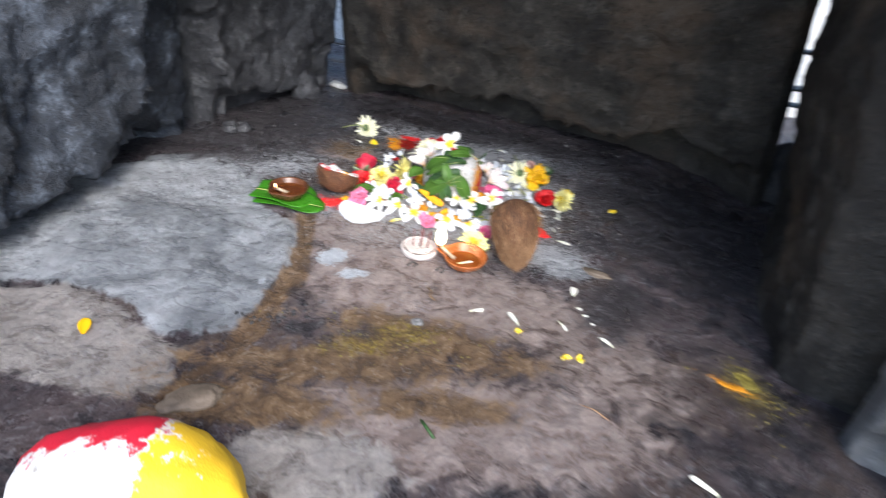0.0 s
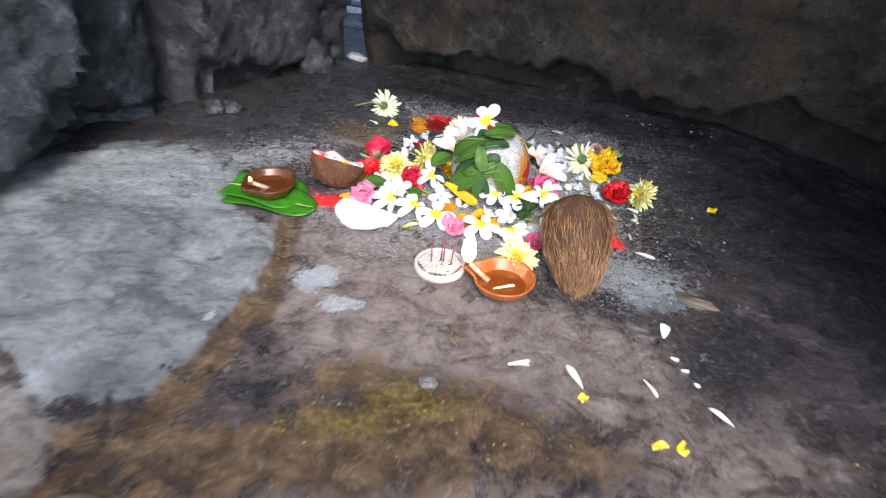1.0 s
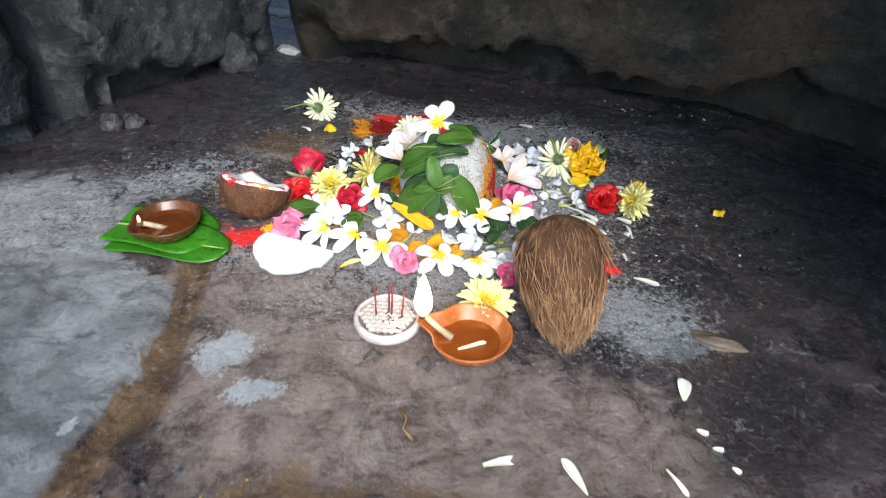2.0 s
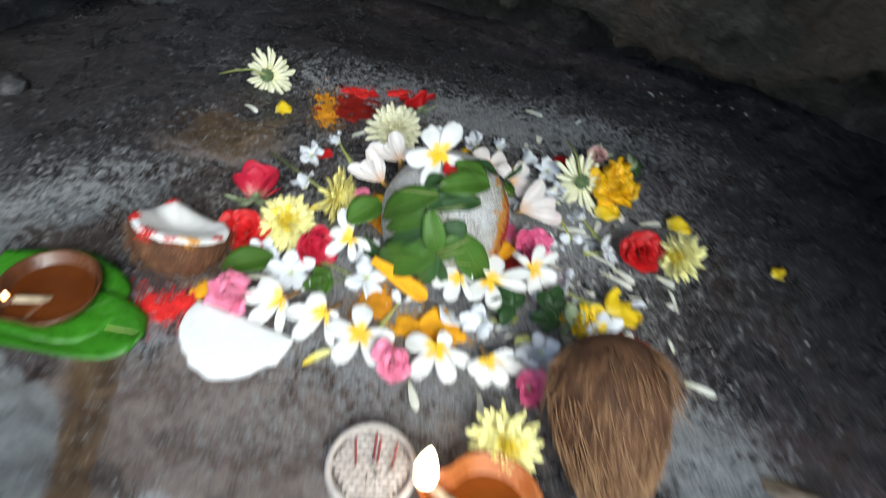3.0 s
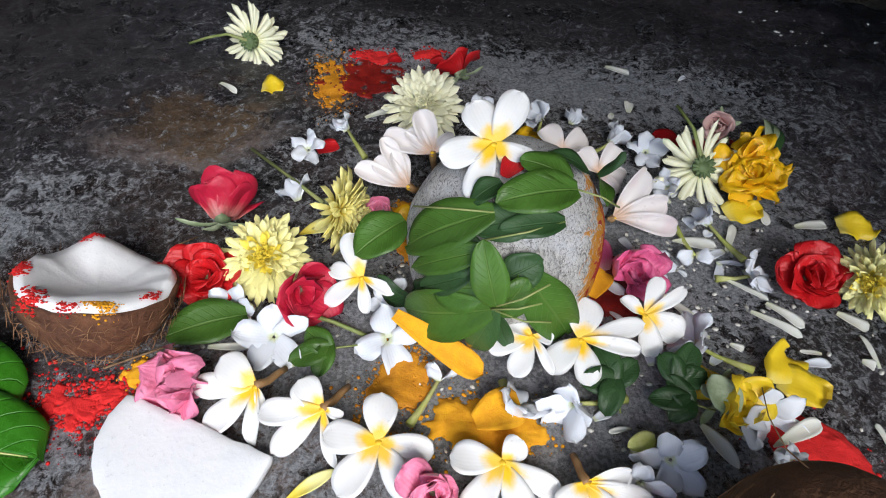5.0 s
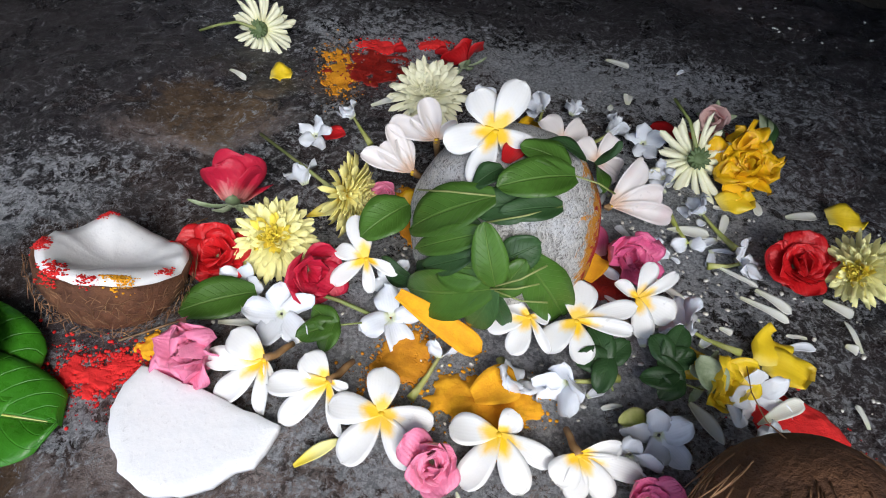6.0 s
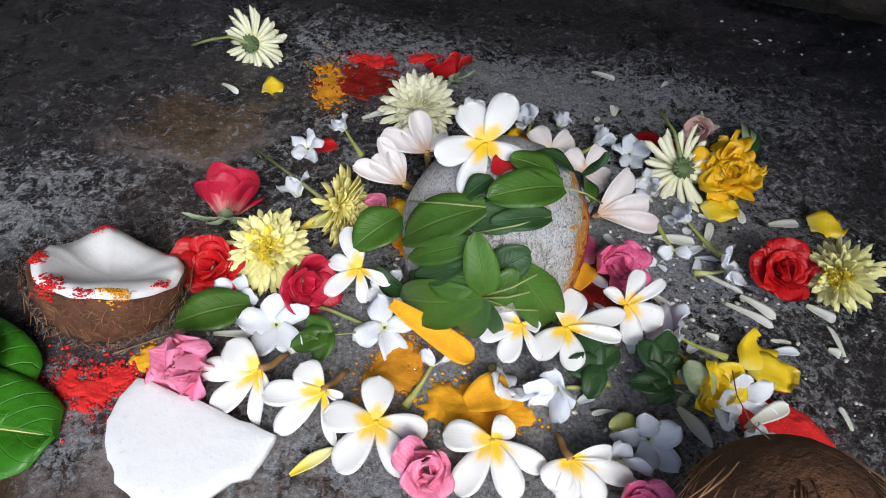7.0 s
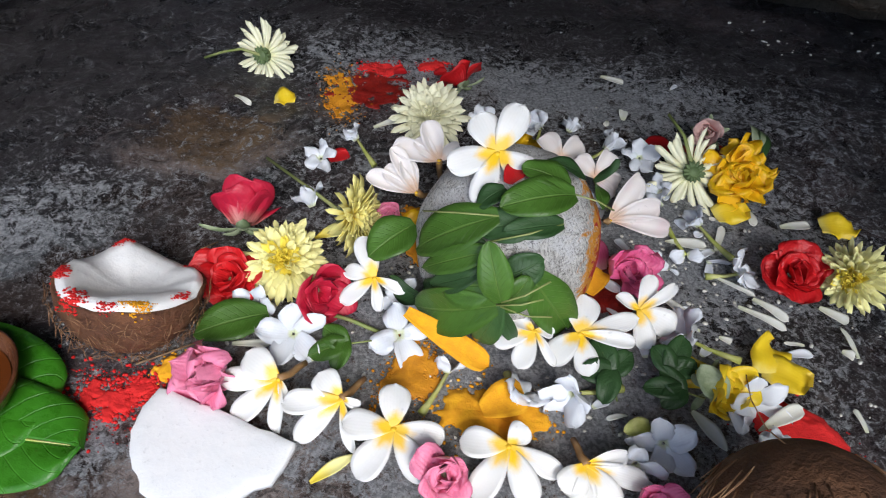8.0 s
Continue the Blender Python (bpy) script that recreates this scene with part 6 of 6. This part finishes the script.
pebble("painted_stone", -0.205, 0.40, 0.112, 0.085, 0.100, PAINTED, "rounded stone painted white with red and yellow patches", seed=3.0, sink=0.5)
pebble("flat_stone", -0.205, 0.547, 0.034, 0.020, 0.007, LOOSE_STONE, "flat brown loose stone on the mud", seed=5.0, turn=25)
pebble("stone_chip", 0.334, 0.902, 0.026, 0.009, 0.006, LOOSE_STONE, "thin grey stone chip on dark rock", seed=7.0, turn=-18)
pebble("gap_stone", -0.222, 1.615, 0.026, 0.012, 0.009, GAP_PALE, "small pale stone at the foot of the gap", seed=9.0, turn=-25)
pebble("corner_stone", -0.395, 1.285, 0.016, 0.014, 0.018, ROCK_DARK, "small dark stone in the rock corner", seed=11.0, group="corner stones")
pebble("corner_stone", -0.372, 1.300, 0.017, 0.013, 0.016, ROCK_DARK, "small dark stone in the rock corner", seed=12.0, group="corner stones")
pebble("corner_stone", -0.29, 1.535, 0.035, 0.03, 0.045, ROCK_DARK, "squat dark stone at the foot of the split rock", seed=13.0, group="corner stones")
pebble("gap_stone", 0.835, 1.335, 0.05, 0.035, 0.085, ROCK_DARK, "dark stone closing the foot of the gap", seed=17.0, sink=0.2)
pebble("mossy_stone", 0.045, 0.725, 0.009, 0.007, 0.005, ROCK_PALE, "small grey pebble on yellow moss", seed=15.0)


def grit(x, y, rx, ry, count, size, material, name, label, seed):
    rng = random.Random(seed)
    bm, spots = bmesh.new(), []
    for _ in range(count):
        px, py, r = x + rng.gauss(0, rx), y + rng.gauss(0, ry), size * rng.uniform(0.5, 1.5)
        spots.append((px, py, r))
    zs = floor_heights(np.array([p[0] for p in spots]), np.array([p[1] for p in spots]))
    for (px, py, r), z in zip(spots, zs):
        ball(bm, (px, py, z + 0.2 * r), 1.5 * r, r, 0.6 * r, rng.uniform(0, 3))
    return tagged(new(name, mesh_of(name, bm, material)), label, "grit", kind="stuff")


grit(-0.14, 0.705, 0.022, 0.010, 40, 0.0022, ROCK_DARK, "dark_grit", "dark wet grit below the grey rock plate", 1)
grit(0.41, 1.405, 0.045, 0.02, 26, 0.0012, GRAIN, "rice_grains", "scattered white rice grains on dark rock", 2)
grit(0.15, 1.11, 0.08, 0.06, 420, 0.0010, GRAIN, "rice_grains", "scattered white rice grains between the flowers", 3)
grit(0.0, 0.685, 0.07, 0.022, 70, 0.001, MOSS, "moss_crumbs", "yellow-green moss crumbs on brown mud", 4)
grit(0.52, 0.66, 0.025, 0.035, 50, 0.0014, MOSS, "moss_crumbs", "yellow-green moss crumbs at the wall foot", 5)
